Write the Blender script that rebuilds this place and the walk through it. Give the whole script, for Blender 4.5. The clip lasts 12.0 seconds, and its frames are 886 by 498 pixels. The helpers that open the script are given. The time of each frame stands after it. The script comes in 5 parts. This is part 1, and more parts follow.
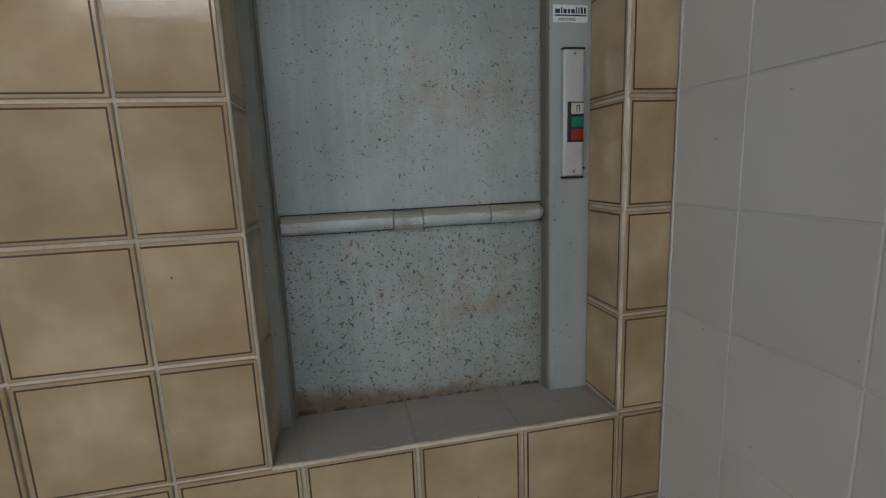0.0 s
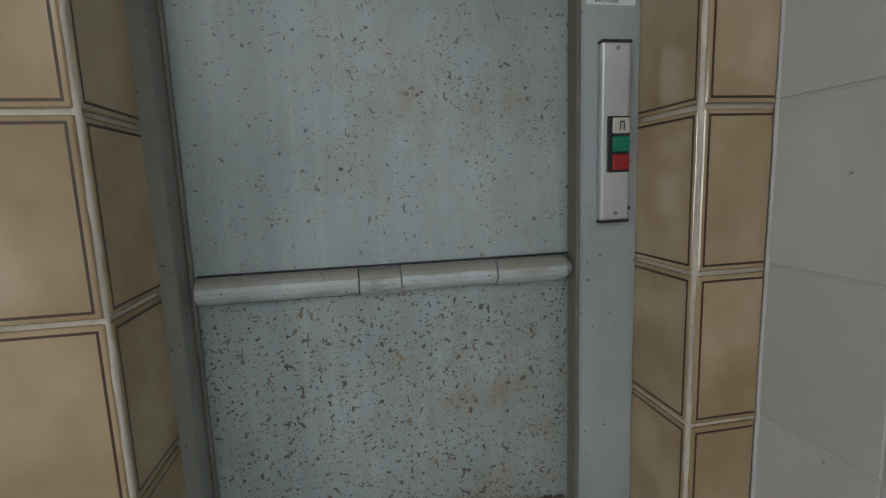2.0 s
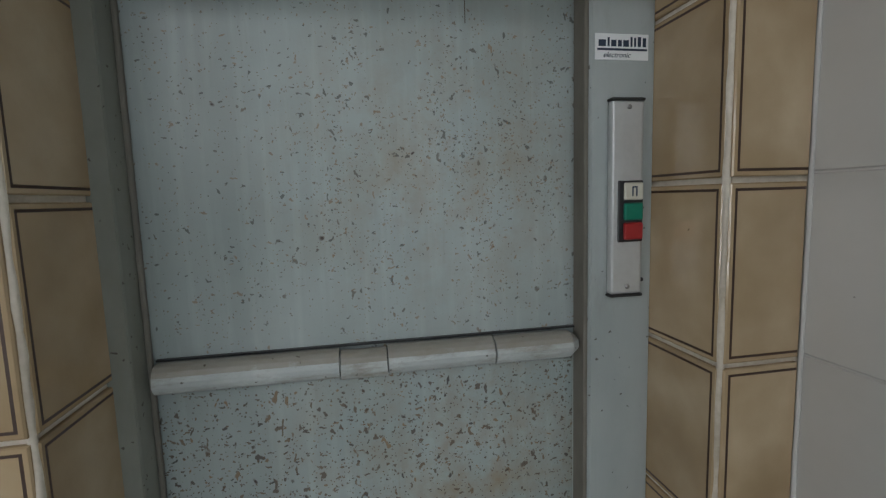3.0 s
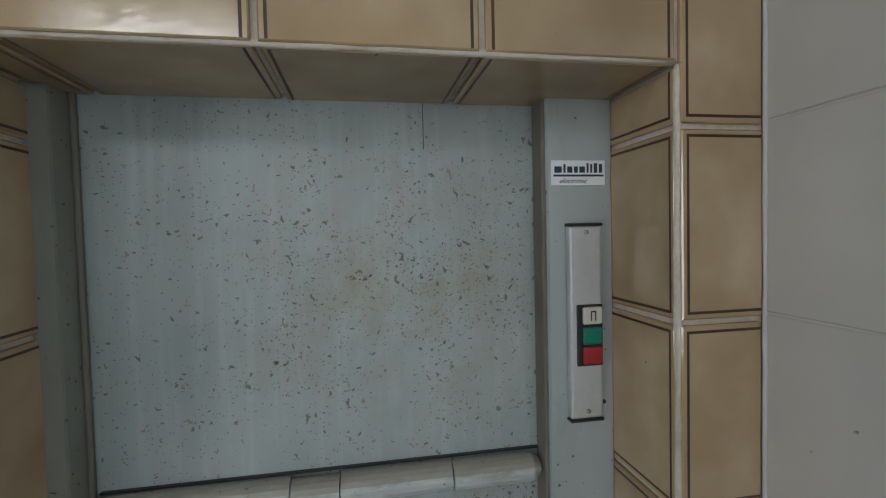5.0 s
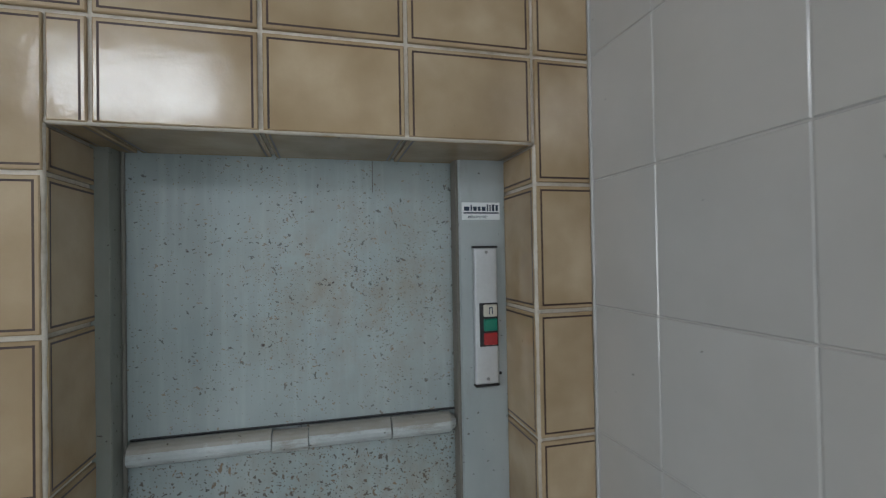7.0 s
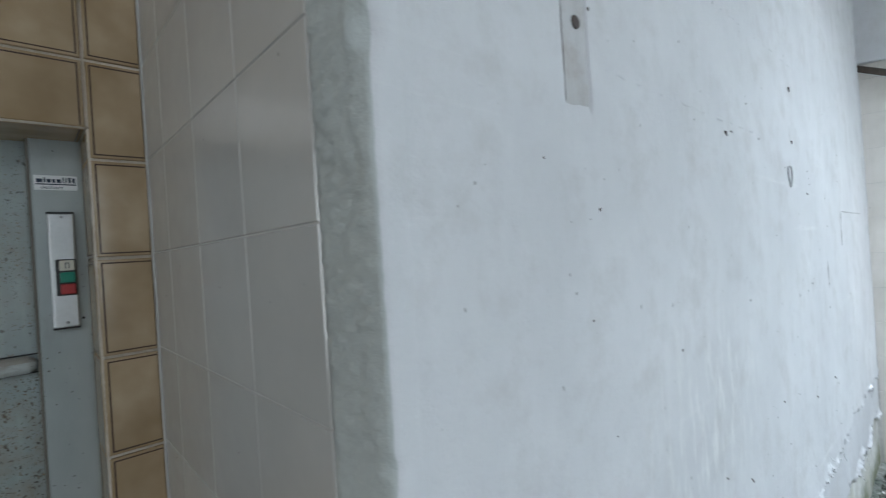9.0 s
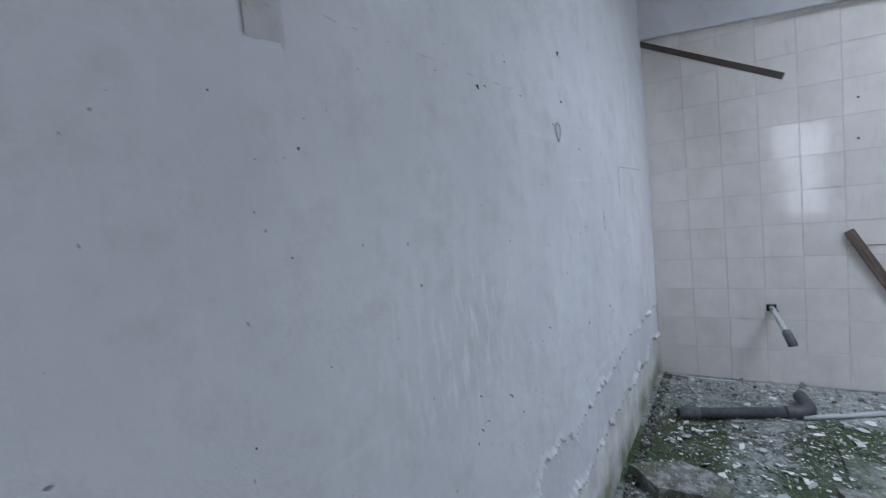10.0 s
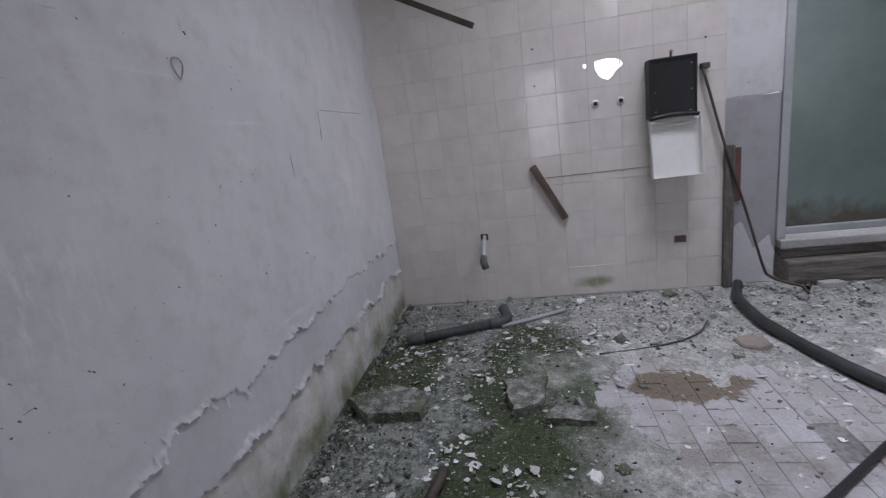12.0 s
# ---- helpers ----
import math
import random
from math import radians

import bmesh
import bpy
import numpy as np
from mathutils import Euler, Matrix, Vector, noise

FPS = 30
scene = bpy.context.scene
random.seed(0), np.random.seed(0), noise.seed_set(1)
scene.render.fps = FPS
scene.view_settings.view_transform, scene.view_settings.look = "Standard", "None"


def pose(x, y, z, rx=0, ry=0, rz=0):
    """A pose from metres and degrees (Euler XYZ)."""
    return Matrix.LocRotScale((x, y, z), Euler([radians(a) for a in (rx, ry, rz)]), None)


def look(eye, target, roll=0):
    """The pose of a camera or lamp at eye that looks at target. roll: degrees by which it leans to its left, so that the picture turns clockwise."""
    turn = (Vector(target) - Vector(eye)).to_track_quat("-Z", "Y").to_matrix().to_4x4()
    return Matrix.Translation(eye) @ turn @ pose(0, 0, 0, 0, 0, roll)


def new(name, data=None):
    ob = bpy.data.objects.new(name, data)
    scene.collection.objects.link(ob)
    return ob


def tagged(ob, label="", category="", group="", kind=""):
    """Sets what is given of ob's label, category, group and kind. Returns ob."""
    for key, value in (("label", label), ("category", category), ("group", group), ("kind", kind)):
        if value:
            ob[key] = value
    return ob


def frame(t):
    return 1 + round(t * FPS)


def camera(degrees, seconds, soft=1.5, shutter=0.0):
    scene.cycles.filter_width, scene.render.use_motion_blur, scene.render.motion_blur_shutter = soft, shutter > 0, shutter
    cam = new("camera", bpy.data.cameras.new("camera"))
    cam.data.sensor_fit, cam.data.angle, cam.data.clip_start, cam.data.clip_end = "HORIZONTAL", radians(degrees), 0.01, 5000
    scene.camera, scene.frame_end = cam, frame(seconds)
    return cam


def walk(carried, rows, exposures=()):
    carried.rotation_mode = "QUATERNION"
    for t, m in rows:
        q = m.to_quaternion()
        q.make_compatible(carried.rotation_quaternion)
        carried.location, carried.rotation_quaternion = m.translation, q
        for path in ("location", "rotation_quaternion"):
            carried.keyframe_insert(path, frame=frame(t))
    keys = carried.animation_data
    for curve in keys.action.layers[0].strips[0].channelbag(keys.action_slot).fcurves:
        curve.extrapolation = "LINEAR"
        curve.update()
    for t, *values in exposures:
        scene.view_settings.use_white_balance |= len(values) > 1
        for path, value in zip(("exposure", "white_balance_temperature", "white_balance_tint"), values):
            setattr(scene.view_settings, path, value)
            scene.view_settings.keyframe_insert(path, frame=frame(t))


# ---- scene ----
cam = camera(87.6, 12.0, soft=1.2, shutter=0.2)
PATH = [
    (0, (-0.002, 0.013, 1.32), (0.394, 1.942, 0.968), -2.3),
    (0.5, (0.035, 0.069, 1.336), (0.424, 2.002, 0.998), -2.3),
    (1, (0.058, 0.143, 1.346), (0.435, 2.08, 1.024), -2.2),
    (1.5, (0.078, 0.208, 1.349), (0.439, 2.151, 1.046), -2.1),
    (2, (0.089, 0.268, 1.351), (0.436, 2.217, 1.067), -2.1),
    (2.5, (0.099, 0.313, 1.374), (0.449, 2.267, 1.132), -1.7),
    (3, (0.112, 0.339, 1.417), (0.468, 2.294, 1.198), -1.7),
    (3.5, (0.128, 0.349, 1.455), (0.478, 2.309, 1.263), -1.6),
    (5.5, (0.176, 0.326, 1.539), (0.523, 2.295, 1.494), -1.2),
    (6, (0.176, 0.29, 1.55), (0.523, 2.259, 1.524), -1.0),
    (6.5, (0.168, 0.207, 1.541), (0.544, 2.172, 1.545), -1.0),
    (8.5, (0.262, -0.26, 1.416), (1.405, 1.38, 1.464), -2.6),
    (9, (0.372, -0.376, 1.399), (1.722, 1.099, 1.403), -3.8),
    (9.5, (0.462, -0.48, 1.386), (1.989, 0.809, 1.3), -4.9),
    (10, (0.505, -0.552, 1.341), (2.186, 0.518, 1.163), -6.1),
    (10.5, (0.544, -0.646, 1.282), (2.318, 0.237, 1.009), -6.8),
    (11, (0.622, -0.767, 1.246), (2.455, -0.047, 0.896), -7.3),
    (11.5, (0.692, -0.91, 1.236), (2.571, -0.367, 0.816), -7.5),
    (12, (0.73, -1.028, 1.269), (2.636, -0.668, 0.781), -7.6),
]
EXPO = [(0.0, 0.25, 6400, 12), (1.0, 0.36, 6350, 11), (2.5, 0.42, 6300, 10), (6.5, 0.52, 6100, 10), (8.5, 0.4, 5650, 6), (9.0, 0.08, 5900, 7), (9.5, -0.4, 5850, 10), (10.0, -0.78, 5700, 15),
        (10.5, -1.07, 5800, 19), (11.0, -1.2, 5900, 20), (11.5, -1.27, 6100, 22), (12.0, -1.3, 6350, 24)]
walk(cam, [(t, look(eye, target, roll)) for t, eye, target, roll in PATH], EXPO)

# ---- world and light ----
ELEV, ROT = 50, 200
world = bpy.data.worlds.new("world")
scene.world = world
world.use_nodes = True
wn = world.node_tree.nodes
sky = wn.new("ShaderNodeTexSky")
sky.sky_type, sky.sun_disc = "NISHITA", False
sky.sun_elevation, sky.sun_rotation = radians(ELEV), radians(ROT)
wn["Background"].inputs["Strength"].default_value = 0.12
world.node_tree.links.new(sky.outputs["Color"], wn["Background"].inputs["Color"])
sun_data = bpy.data.lights.new("sun", "SUN")
sun_data.energy, sun_data.angle, sun_data.color = 0.8, radians(12), (1.0, 0.96, 0.9)
new("sun", sun_data).matrix_basis = pose(0, 0, 12, 90 - ELEV, 0, 180 - ROT)


def window_lamp(name, eye, target, w, h, watts, color):
    """Sky light that enters through an opening."""
    data = bpy.data.lights.new(name, "AREA")
    data.shape, data.size, data.size_y, data.energy, data.color = "RECTANGLE", w, h, watts, color
    ob = new(name, data)
    ob.matrix_basis = look(eye, target)
    return ob


BLUE = (0.86, 0.94, 1.0)
WARM = (0.93, 0.95, 0.95)
window_lamp("skylight_lamp", (2.8, -2.25, 4.35), (2.8, -2.249, 0), 0.98, 1.38, 275, BLUE)
# added fill light for the white wall, through an assumed window
window_lamp("side_fill_lamp", (1.5, -4.04, 1.65), (1.5, 0, 1.45), 1.4, 1.5, 22, BLUE)
window_lamp("high_window_lamp", (-1.25, -2.64, 2.88), (-1.25, 0, 2.6), 1.2, 0.5, 18, WARM)
window_lamp("doorway_lamp", (-2.44, -1.55, 1.35), (0, -1.55, 1.35), 0.66, 1.55, 24, WARM)

# ---- materials ----


def material(name, rough=0.6, metal=0.0):
    m = bpy.data.materials.new(name)
    m.use_nodes = True
    bsdf = m.node_tree.nodes["Principled BSDF"]
    bsdf.inputs["Roughness"].default_value = rough
    bsdf.inputs["Metallic"].default_value = metal
    return m


def node(m, kind, **inputs):
    n = m.node_tree.nodes.new(kind)
    for key, value in inputs.items():
        n.inputs[key.replace("_", " ")].default_value = value
    return n


def wire(m, a, b):
    m.node_tree.links.new(a, b)


def place(m, stretch=(1, 1, 1), spread=0.0, source="Object"):
    """Coordinates in metres; spread shifts each object by chance."""
    co = node(m, "ShaderNodeTexCoord")
    mp = node(m, "ShaderNodeMapping", Scale=stretch)
    if spread:
        info = node(m, "ShaderNodeObjectInfo")
        mul = node(m, "ShaderNodeVectorMath")
        mul.operation = "MULTIPLY_ADD"
        comb = node(m, "ShaderNodeCombineXYZ")
        for k in "XYZ":
            wire(m, info.outputs["Random"], comb.inputs[k])
        wire(m, comb.outputs[0], mul.inputs[0])
        mul.inputs[1].default_value = (spread, spread * 1.7, spread * 0.6)
        wire(m, co.outputs[source], mul.inputs[2])
        wire(m, mul.outputs[0], mp.inputs["Vector"])
    else:
        wire(m, co.outputs[source], mp.inputs["Vector"])
    return mp.outputs[0]


def noise_tex(m, at, scale, detail=4.0, rough=0.55, distortion=0.0):
    n = node(m, "ShaderNodeTexNoise", Scale=scale, Detail=detail, Roughness=rough, Distortion=distortion)
    wire(m, at, n.inputs["Vector"])
    return n.outputs["Fac"]


def ramp(m, value, stops):
    n = node(m, "ShaderNodeValToRGB")
    el = n.color_ramp.elements
    while len(el) < len(stops):
        el.new(0.5)
    for e, (p, c) in zip(el, stops):
        e.position = p
        e.color = (c, c, c, 1) if isinstance(c, (int, float)) else (*c, 1)
    wire(m, value, n.inputs["Fac"])
    return n.outputs["Color"]


def blend(m, fac, a, b, how="MIX"):
    n = node(m, "ShaderNodeMix")
    n.data_type, n.blend_type = "RGBA", how
    for value, socket in ((fac, n.inputs[0]), (a, n.inputs[6]), (b, n.inputs[7])):
        if isinstance(value, (int, float)):
            socket.default_value = value
        elif isinstance(value, tuple):
            socket.default_value = (*value, 1)
        else:
            wire(m, value, socket)
    return n.outputs[2]


def calc(m, op, a, b=0.5):
    n = node(m, "ShaderNodeMath")
    n.operation = op
    for value, socket in ((a, n.inputs[0]), (b, n.inputs[1])):
        if isinstance(value, (int, float)):
            socket.default_value = value
        else:
            wire(m, value, socket)
    return n.outputs[0]


def finish(m, color, height=None, bump=0.3, dist=0.002, rough=None):
    bsdf = m.node_tree.nodes["Principled BSDF"]
    if isinstance(color, tuple):
        bsdf.inputs["Base Color"].default_value = (*color, 1)
    else:
        wire(m, color, bsdf.inputs["Base Color"])
    if rough is not None:
        wire(m, rough, bsdf.inputs["Roughness"])
    if height is not None:
        b = node(m, "ShaderNodeBump", Strength=bump, Distance=dist)
        wire(m, height, b.inputs["Height"])
        wire(m, b.outputs[0], bsdf.inputs["Normal"])
    return m


def simple(name, dark, light, scale=30, rough=0.5, metal=0.0, bump=0.15, dist=0.001, spread=3.0, stretch=(1, 1, 1)):
    """Two tones of one surface, with grain."""
    m = material(name, rough, metal)
    at = place(m, stretch, spread)
    big = noise_tex(m, at, scale * 0.2, 3)
    fine = noise_tex(m, at, scale * 3, 5)
    mix = calc(m, "ADD", calc(m, "MULTIPLY", big, 0.65), calc(m, "MULTIPLY", fine, 0.35))
    return finish(m, ramp(m, mix, [(0.3, dark), (0.7, light)]), fine, bump, dist)


def flecks(m, at, scale, low, high, limit, turn=1.0):
    """A mask of small irregular specks: 1 on a speck."""
    warp = node(m, "ShaderNodeTexNoise", Scale=scale * 0.9, Detail=2.0)
    wire(m, at, warp.inputs["Vector"])
    add = node(m, "ShaderNodeVectorMath")
    add.operation = "MULTIPLY_ADD"
    wire(m, warp.outputs["Color"], add.inputs[0])
    add.inputs[1].default_value = (turn / scale,) * 3
    wire(m, at, add.inputs[2])
    v = node(m, "ShaderNodeTexVoronoi", Scale=scale)
    wire(m, add.outputs[0], v.inputs["Vector"])
    spot = ramp(m, v.outputs["Distance"], [(low, 1.0), (high, 0.0)])
    sep = node(m, "ShaderNodeSeparateColor")
    wire(m, v.outputs["Color"], sep.inputs[0])
    pick = calc(m, "LESS_THAN", sep.outputs[0], limit)
    return calc(m, "MULTIPLY", spot, pick), sep.outputs[1]


def beige_glaze():
    m = material("beige_glaze", 0.2)
    at = place(m, (1, 1, 1), 7.0)
    cloud = noise_tex(m, at, 8, 3, 0.5)
    grain = noise_tex(m, at, 190, 4)
    color = ramp(m, cloud, [(0.3, (0.325, 0.23, 0.13)), (0.5, (0.415, 0.308, 0.188)), (0.72, (0.525, 0.413, 0.275))])
    # printed shading of each tile: browner towards its rim
    own = node(m, "ShaderNodeTexCoord")
    sep = node(m, "ShaderNodeSeparateXYZ")
    wire(m, own.outputs["Generated"], sep.inputs[0])
    rim = calc(m, "MAXIMUM", calc(m, "ABSOLUTE", calc(m, "SUBTRACT", sep.outputs[0], 0.5)), calc(m, "ABSOLUTE", calc(m, "SUBTRACT", sep.outputs[2], 0.5)))
    rim = calc(m, "ADD", rim, calc(m, "MULTIPLY", calc(m, "SUBTRACT", noise_tex(m, at, 12, 3), 0.5), 0.35))
    color = blend(m, ramp(m, rim, [(0.3, 0.0), (0.52, 0.22)]), color, (0.29, 0.185, 0.085))
    color = blend(m, calc(m, "MULTIPLY", grain, 0.16), color, (0.28, 0.2, 0.11))
    info = node(m, "ShaderNodeObjectInfo")
    shade = calc(m, "ADD", calc(m, "MULTIPLY", info.outputs["Random"], 0.16), 0.9)
    color = blend(m, 1.0, color, shade, "MULTIPLY")
    dots, _ = flecks(m, place(m, (1, 1, 1), 5.0), 30, 0.03, 0.07, 0.1)
    color = blend(m, calc(m, "MULTIPLY", dots, 0.85), color, (0.05, 0.035, 0.02))
    wave = noise_tex(m, place(m, (3, 3, 1), 4.0), 16, 3)
    peel_grain = calc(m, "ADD", calc(m, "MULTIPLY", wave, 0.35), calc(m, "MULTIPLY", noise_tex(m, at, 70, 2), 0.5))
    return finish(m, color, peel_grain, 0.13, 0.004, ramp(m, noise_tex(m, at, 40, 3), [(0.3, 0.1), (0.8, 0.2)]))


def grey_paint(name, density, cloud_amount, low):
    """Grey paint of the hatch, spattered with brown specks."""
    m = material(name, 0.42)
    at = place(m)
    base = ramp(m, noise_tex(m, at, 5, 4), [(0.3, (0.245, 0.285, 0.28)), (0.7, (0.325, 0.365, 0.355))])
    streak = noise_tex(m, place(m, (30, 30, 2.2)), 2, 4)
    base = blend(m, ramp(m, streak, [(0.5, 0.0), (0.8, 0.3)]), base, (0.48, 0.51, 0.5))
    # brown bloom, thickest about one place
    off = node(m, "ShaderNodeVectorMath")
    off.operation = "SUBTRACT"
    wire(m, at, off.inputs[0])
    off.inputs[1].default_value = (0.13, 0.0, 0.19) if low else (0.1, 0.0, 0.62)
    sq = node(m, "ShaderNodeVectorMath")
    sq.operation = "MULTIPLY"
    wire(m, off.outputs[0], sq.inputs[0])
    sq.inputs[1].default_value = (3.2, 0, 2.0) if low else (3.4, 0, 4.2)
    ln = node(m, "ShaderNodeVectorMath")
    ln.operation = "LENGTH"
    wire(m, sq.outputs[0], ln.inputs[0])
    near = ramp(m, ln.outputs["Value"], [(0.1, 1.0), (0.95, 0.12)])
    brown = ramp(m, noise_tex(m, at, 14, 6, 0.7), [(0.42, 0.0), (0.7, 1.0)])
    base = blend(m, calc(m, "MULTIPLY", calc(m, "MULTIPLY", brown, near), cloud_amount), base, (0.23, 0.165, 0.09))
    drip = ramp(m, noise_tex(m, place(m, (60, 60, 2.0)), 1.6, 4, 0.6), [(0.62, 0.0), (0.75, 0.25)])
    base = blend(m, calc(m, "MULTIPLY", drip, near), base, (0.17, 0.12, 0.07))
    height = noise_tex(m, at, 220, 3)
    spare = ramp(m, noise_tex(m, at, 9, 3), [(0.3, 0.55), (0.5, 1.0)] if low else [(0.36, 0.1), (0.56, 1.0)])
    total = spare if low else calc(m, "MULTIPLY", spare, calc(m, "ADD", calc(m, "MULTIPLY", near, 0.7), 0.3))
    if low:
        sizes = ((80, 1.0, (1, 1, 0.7), 2.4), (130, 0.9, (0.7, 1, 1), 2.0), (230, 1.0, (1, 1, 1), 1.2))
        foot = node(m, "ShaderNodeSeparateXYZ")
        wire(m, at, foot.inputs[0])
        rust = calc(m, "ADD", foot.outputs[2], calc(m, "MULTIPLY", foot.outputs[0], 0.09))
        rust = calc(m, "ADD", rust, calc(m, "SUBTRACT", calc(m, "MULTIPLY", noise_tex(m, at, 30, 6, 0.8), -0.07), -0.026))
        base = blend(m, ramp(m, rust, [(0.0, 0.85), (0.03, 0.0)]), base, (0.13, 0.085, 0.045))
    else:
        sizes = ((100, 0.7, (1, 1, 0.75), 2.2), (165, 1.0, (0.7, 1, 1), 2.0), (260, 1.3, (1, 1, 1), 1.4))
    for size, share, squeeze, turn in sizes:
        spot, tone = flecks(m, place(m, squeeze), size, 0.2, 0.28, calc(m, "MULTIPLY", total, density * share), turn)
        tint = ramp(m, tone, [(0.1, (0.025, 0.018, 0.014)), (0.5, (0.085, 0.056, 0.034)), (0.95, (0.22, 0.135, 0.062))])
        base = blend(m, calc(m, "MULTIPLY", spot, 0.85 if low else 0.68), base, tint)
    rare, _ = flecks(m, at, 22, 0.05, 0.09, 0.3, 1.4)
    base = blend(m, calc(m, "MULTIPLY", rare, 0.95), base, (0.045, 0.025, 0.018))
    return finish(m, base, height, 0.12, 0.001)


def plaster(name, dark, light, spots=0.12, stains=(0.45, 0.4, 0.33), stain=0.28, relief=0.6, trowel=None):
    m = material(name, 0.85)
    at = place(m)
    base = ramp(m, noise_tex(m, at, 2.2, 6, 0.6), [(0.3, dark), (0.7, light)])
    base = blend(m, ramp(m, noise_tex(m, at, 9, 6, 0.7), [(0.5, 0.0), (0.72, stain)]), base, stains)
    base = blend(m, ramp(m, noise_tex(m, place(m, (1, 1, 0.75)), 14, 6, 0.75), [(0.56, 0.0), (0.7, stain)]), base, dark)
    scuff = noise_tex(m, place(m, (3, 3, 1.6)), 5, 5, 0.65)
    base = blend(m, ramp(m, scuff, [(0.54, 0.0), (0.72, 0.3)]), base, light)
    specks, _ = flecks(m, at, 17, 0.035, 0.07, spots, 1.0)
    base = blend(m, calc(m, "MULTIPLY", specks, 0.75), base, (0.09, 0.085, 0.08))
    tiny, _ = flecks(m, at, 48, 0.06, 0.11, spots * 0.5, 1.0)
    base = blend(m, calc(m, "MULTIPLY", tiny, 0.55), base, (0.13, 0.12, 0.11))
    h = calc(m, "ADD", noise_tex(m, at, 26, 5, 0.6), calc(m, "MULTIPLY", noise_tex(m, at, 240, 3), 0.25))
    h = calc(m, "SUBTRACT", h, calc(m, "MULTIPLY", specks, 0.6))
    if trowel:
        # one patch of upright trowel drags, and faint slanting scrapes
        off = node(m, "ShaderNodeVectorMath")
        off.operation = "SUBTRACT"
        wire(m, at, off.inputs[0])
        off.inputs[1].default_value = trowel
        sq = node(m, "ShaderNodeVectorMath")
        sq.operation = "MULTIPLY"
        wire(m, off.outputs[0], sq.inputs[0])
        sq.inputs[1].default_value = (2.6, 0, 4.2)
        ln = node(m, "ShaderNodeVectorMath")
        ln.operation = "LENGTH"
        wire(m, sq.outputs[0], ln.inputs[0])
        drags = ramp(m, noise_tex(m, place(m, (24, 1, 6)), 1.6, 5, 0.65), [(0.5, 0.0), (0.66, 0.8)])
        drags = calc(m, "MULTIPLY", drags, ramp(m, ln.outputs["Value"], [(0.3, 1.0), (1.0, 0.0)]))
        base = blend(m, drags, base, (0.8, 0.8, 0.79))
        slant = node(m, "ShaderNodeMapping", Scale=(1.2, 1, 26), Rotation=(0, radians(24), 0))
        co = node(m, "ShaderNodeTexCoord")
        wire(m, co.outputs["Object"], slant.inputs["Vector"])
        scrape = ramp(m, noise_tex(m, slant.outputs[0], 0.9, 4, 0.6), [(0.62, 0.0), (0.74, 0.4)])
        base = blend(m, scrape, base, (0.8, 0.8, 0.79))
        h = calc(m, "ADD", h, calc(m, "MULTIPLY", drags, 0.4))
    return finish(m, base, h, relief, 0.004)


def mossy_plaster():
    m = material("bare_plaster", 0.9)
    at = place(m)
    base = ramp(m, noise_tex(m, at, 7, 6, 0.6), [(0.3, (0.48, 0.475, 0.44)), (0.7, (0.7, 0.695, 0.67))])
    yellow = ramp(m, noise_tex(m, place(m, (2.4, 1, 1)), 3.2, 5), [(0.48, 0.0), (0.68, 0.42)])
    base = blend(m, yellow, base, (0.45, 0.40, 0.25))
    sep = node(m, "ShaderNodeSeparateXYZ")
    wire(m, at, sep.inputs[0])
    rise = calc(m, "ADD", sep.outputs[2], calc(m, "MULTIPLY", noise_tex(m, place(m, (1, 1, 1.1)), 9, 6, 0.7), -0.19))
    moss = ramp(m, calc(m, "ADD", rise, 0.02), [(0.0, 0.8), (0.08, 0.0)])
    green = ramp(m, noise_tex(m, at, 60, 4), [(0.3, (0.06, 0.075, 0.02)), (0.7, (0.17, 0.19, 0.06))])
    base = blend(m, calc(m, "MULTIPLY", moss, ramp(m, noise_tex(m, place(m, (1, 1, 0.7)), 5.5, 4), [(0.36, 0.12), (0.6, 1.0)])), base, green)
    chips, _ = flecks(m, at, 30, 0.08, 0.14, 0.2, 1.2)
    base = blend(m, calc(m, "MULTIPLY", chips, 0.7), base, (0.12, 0.11, 0.09))
    return finish(m, base, noise_tex(m, at, 45, 6, 0.65), 0.6, 0.006)


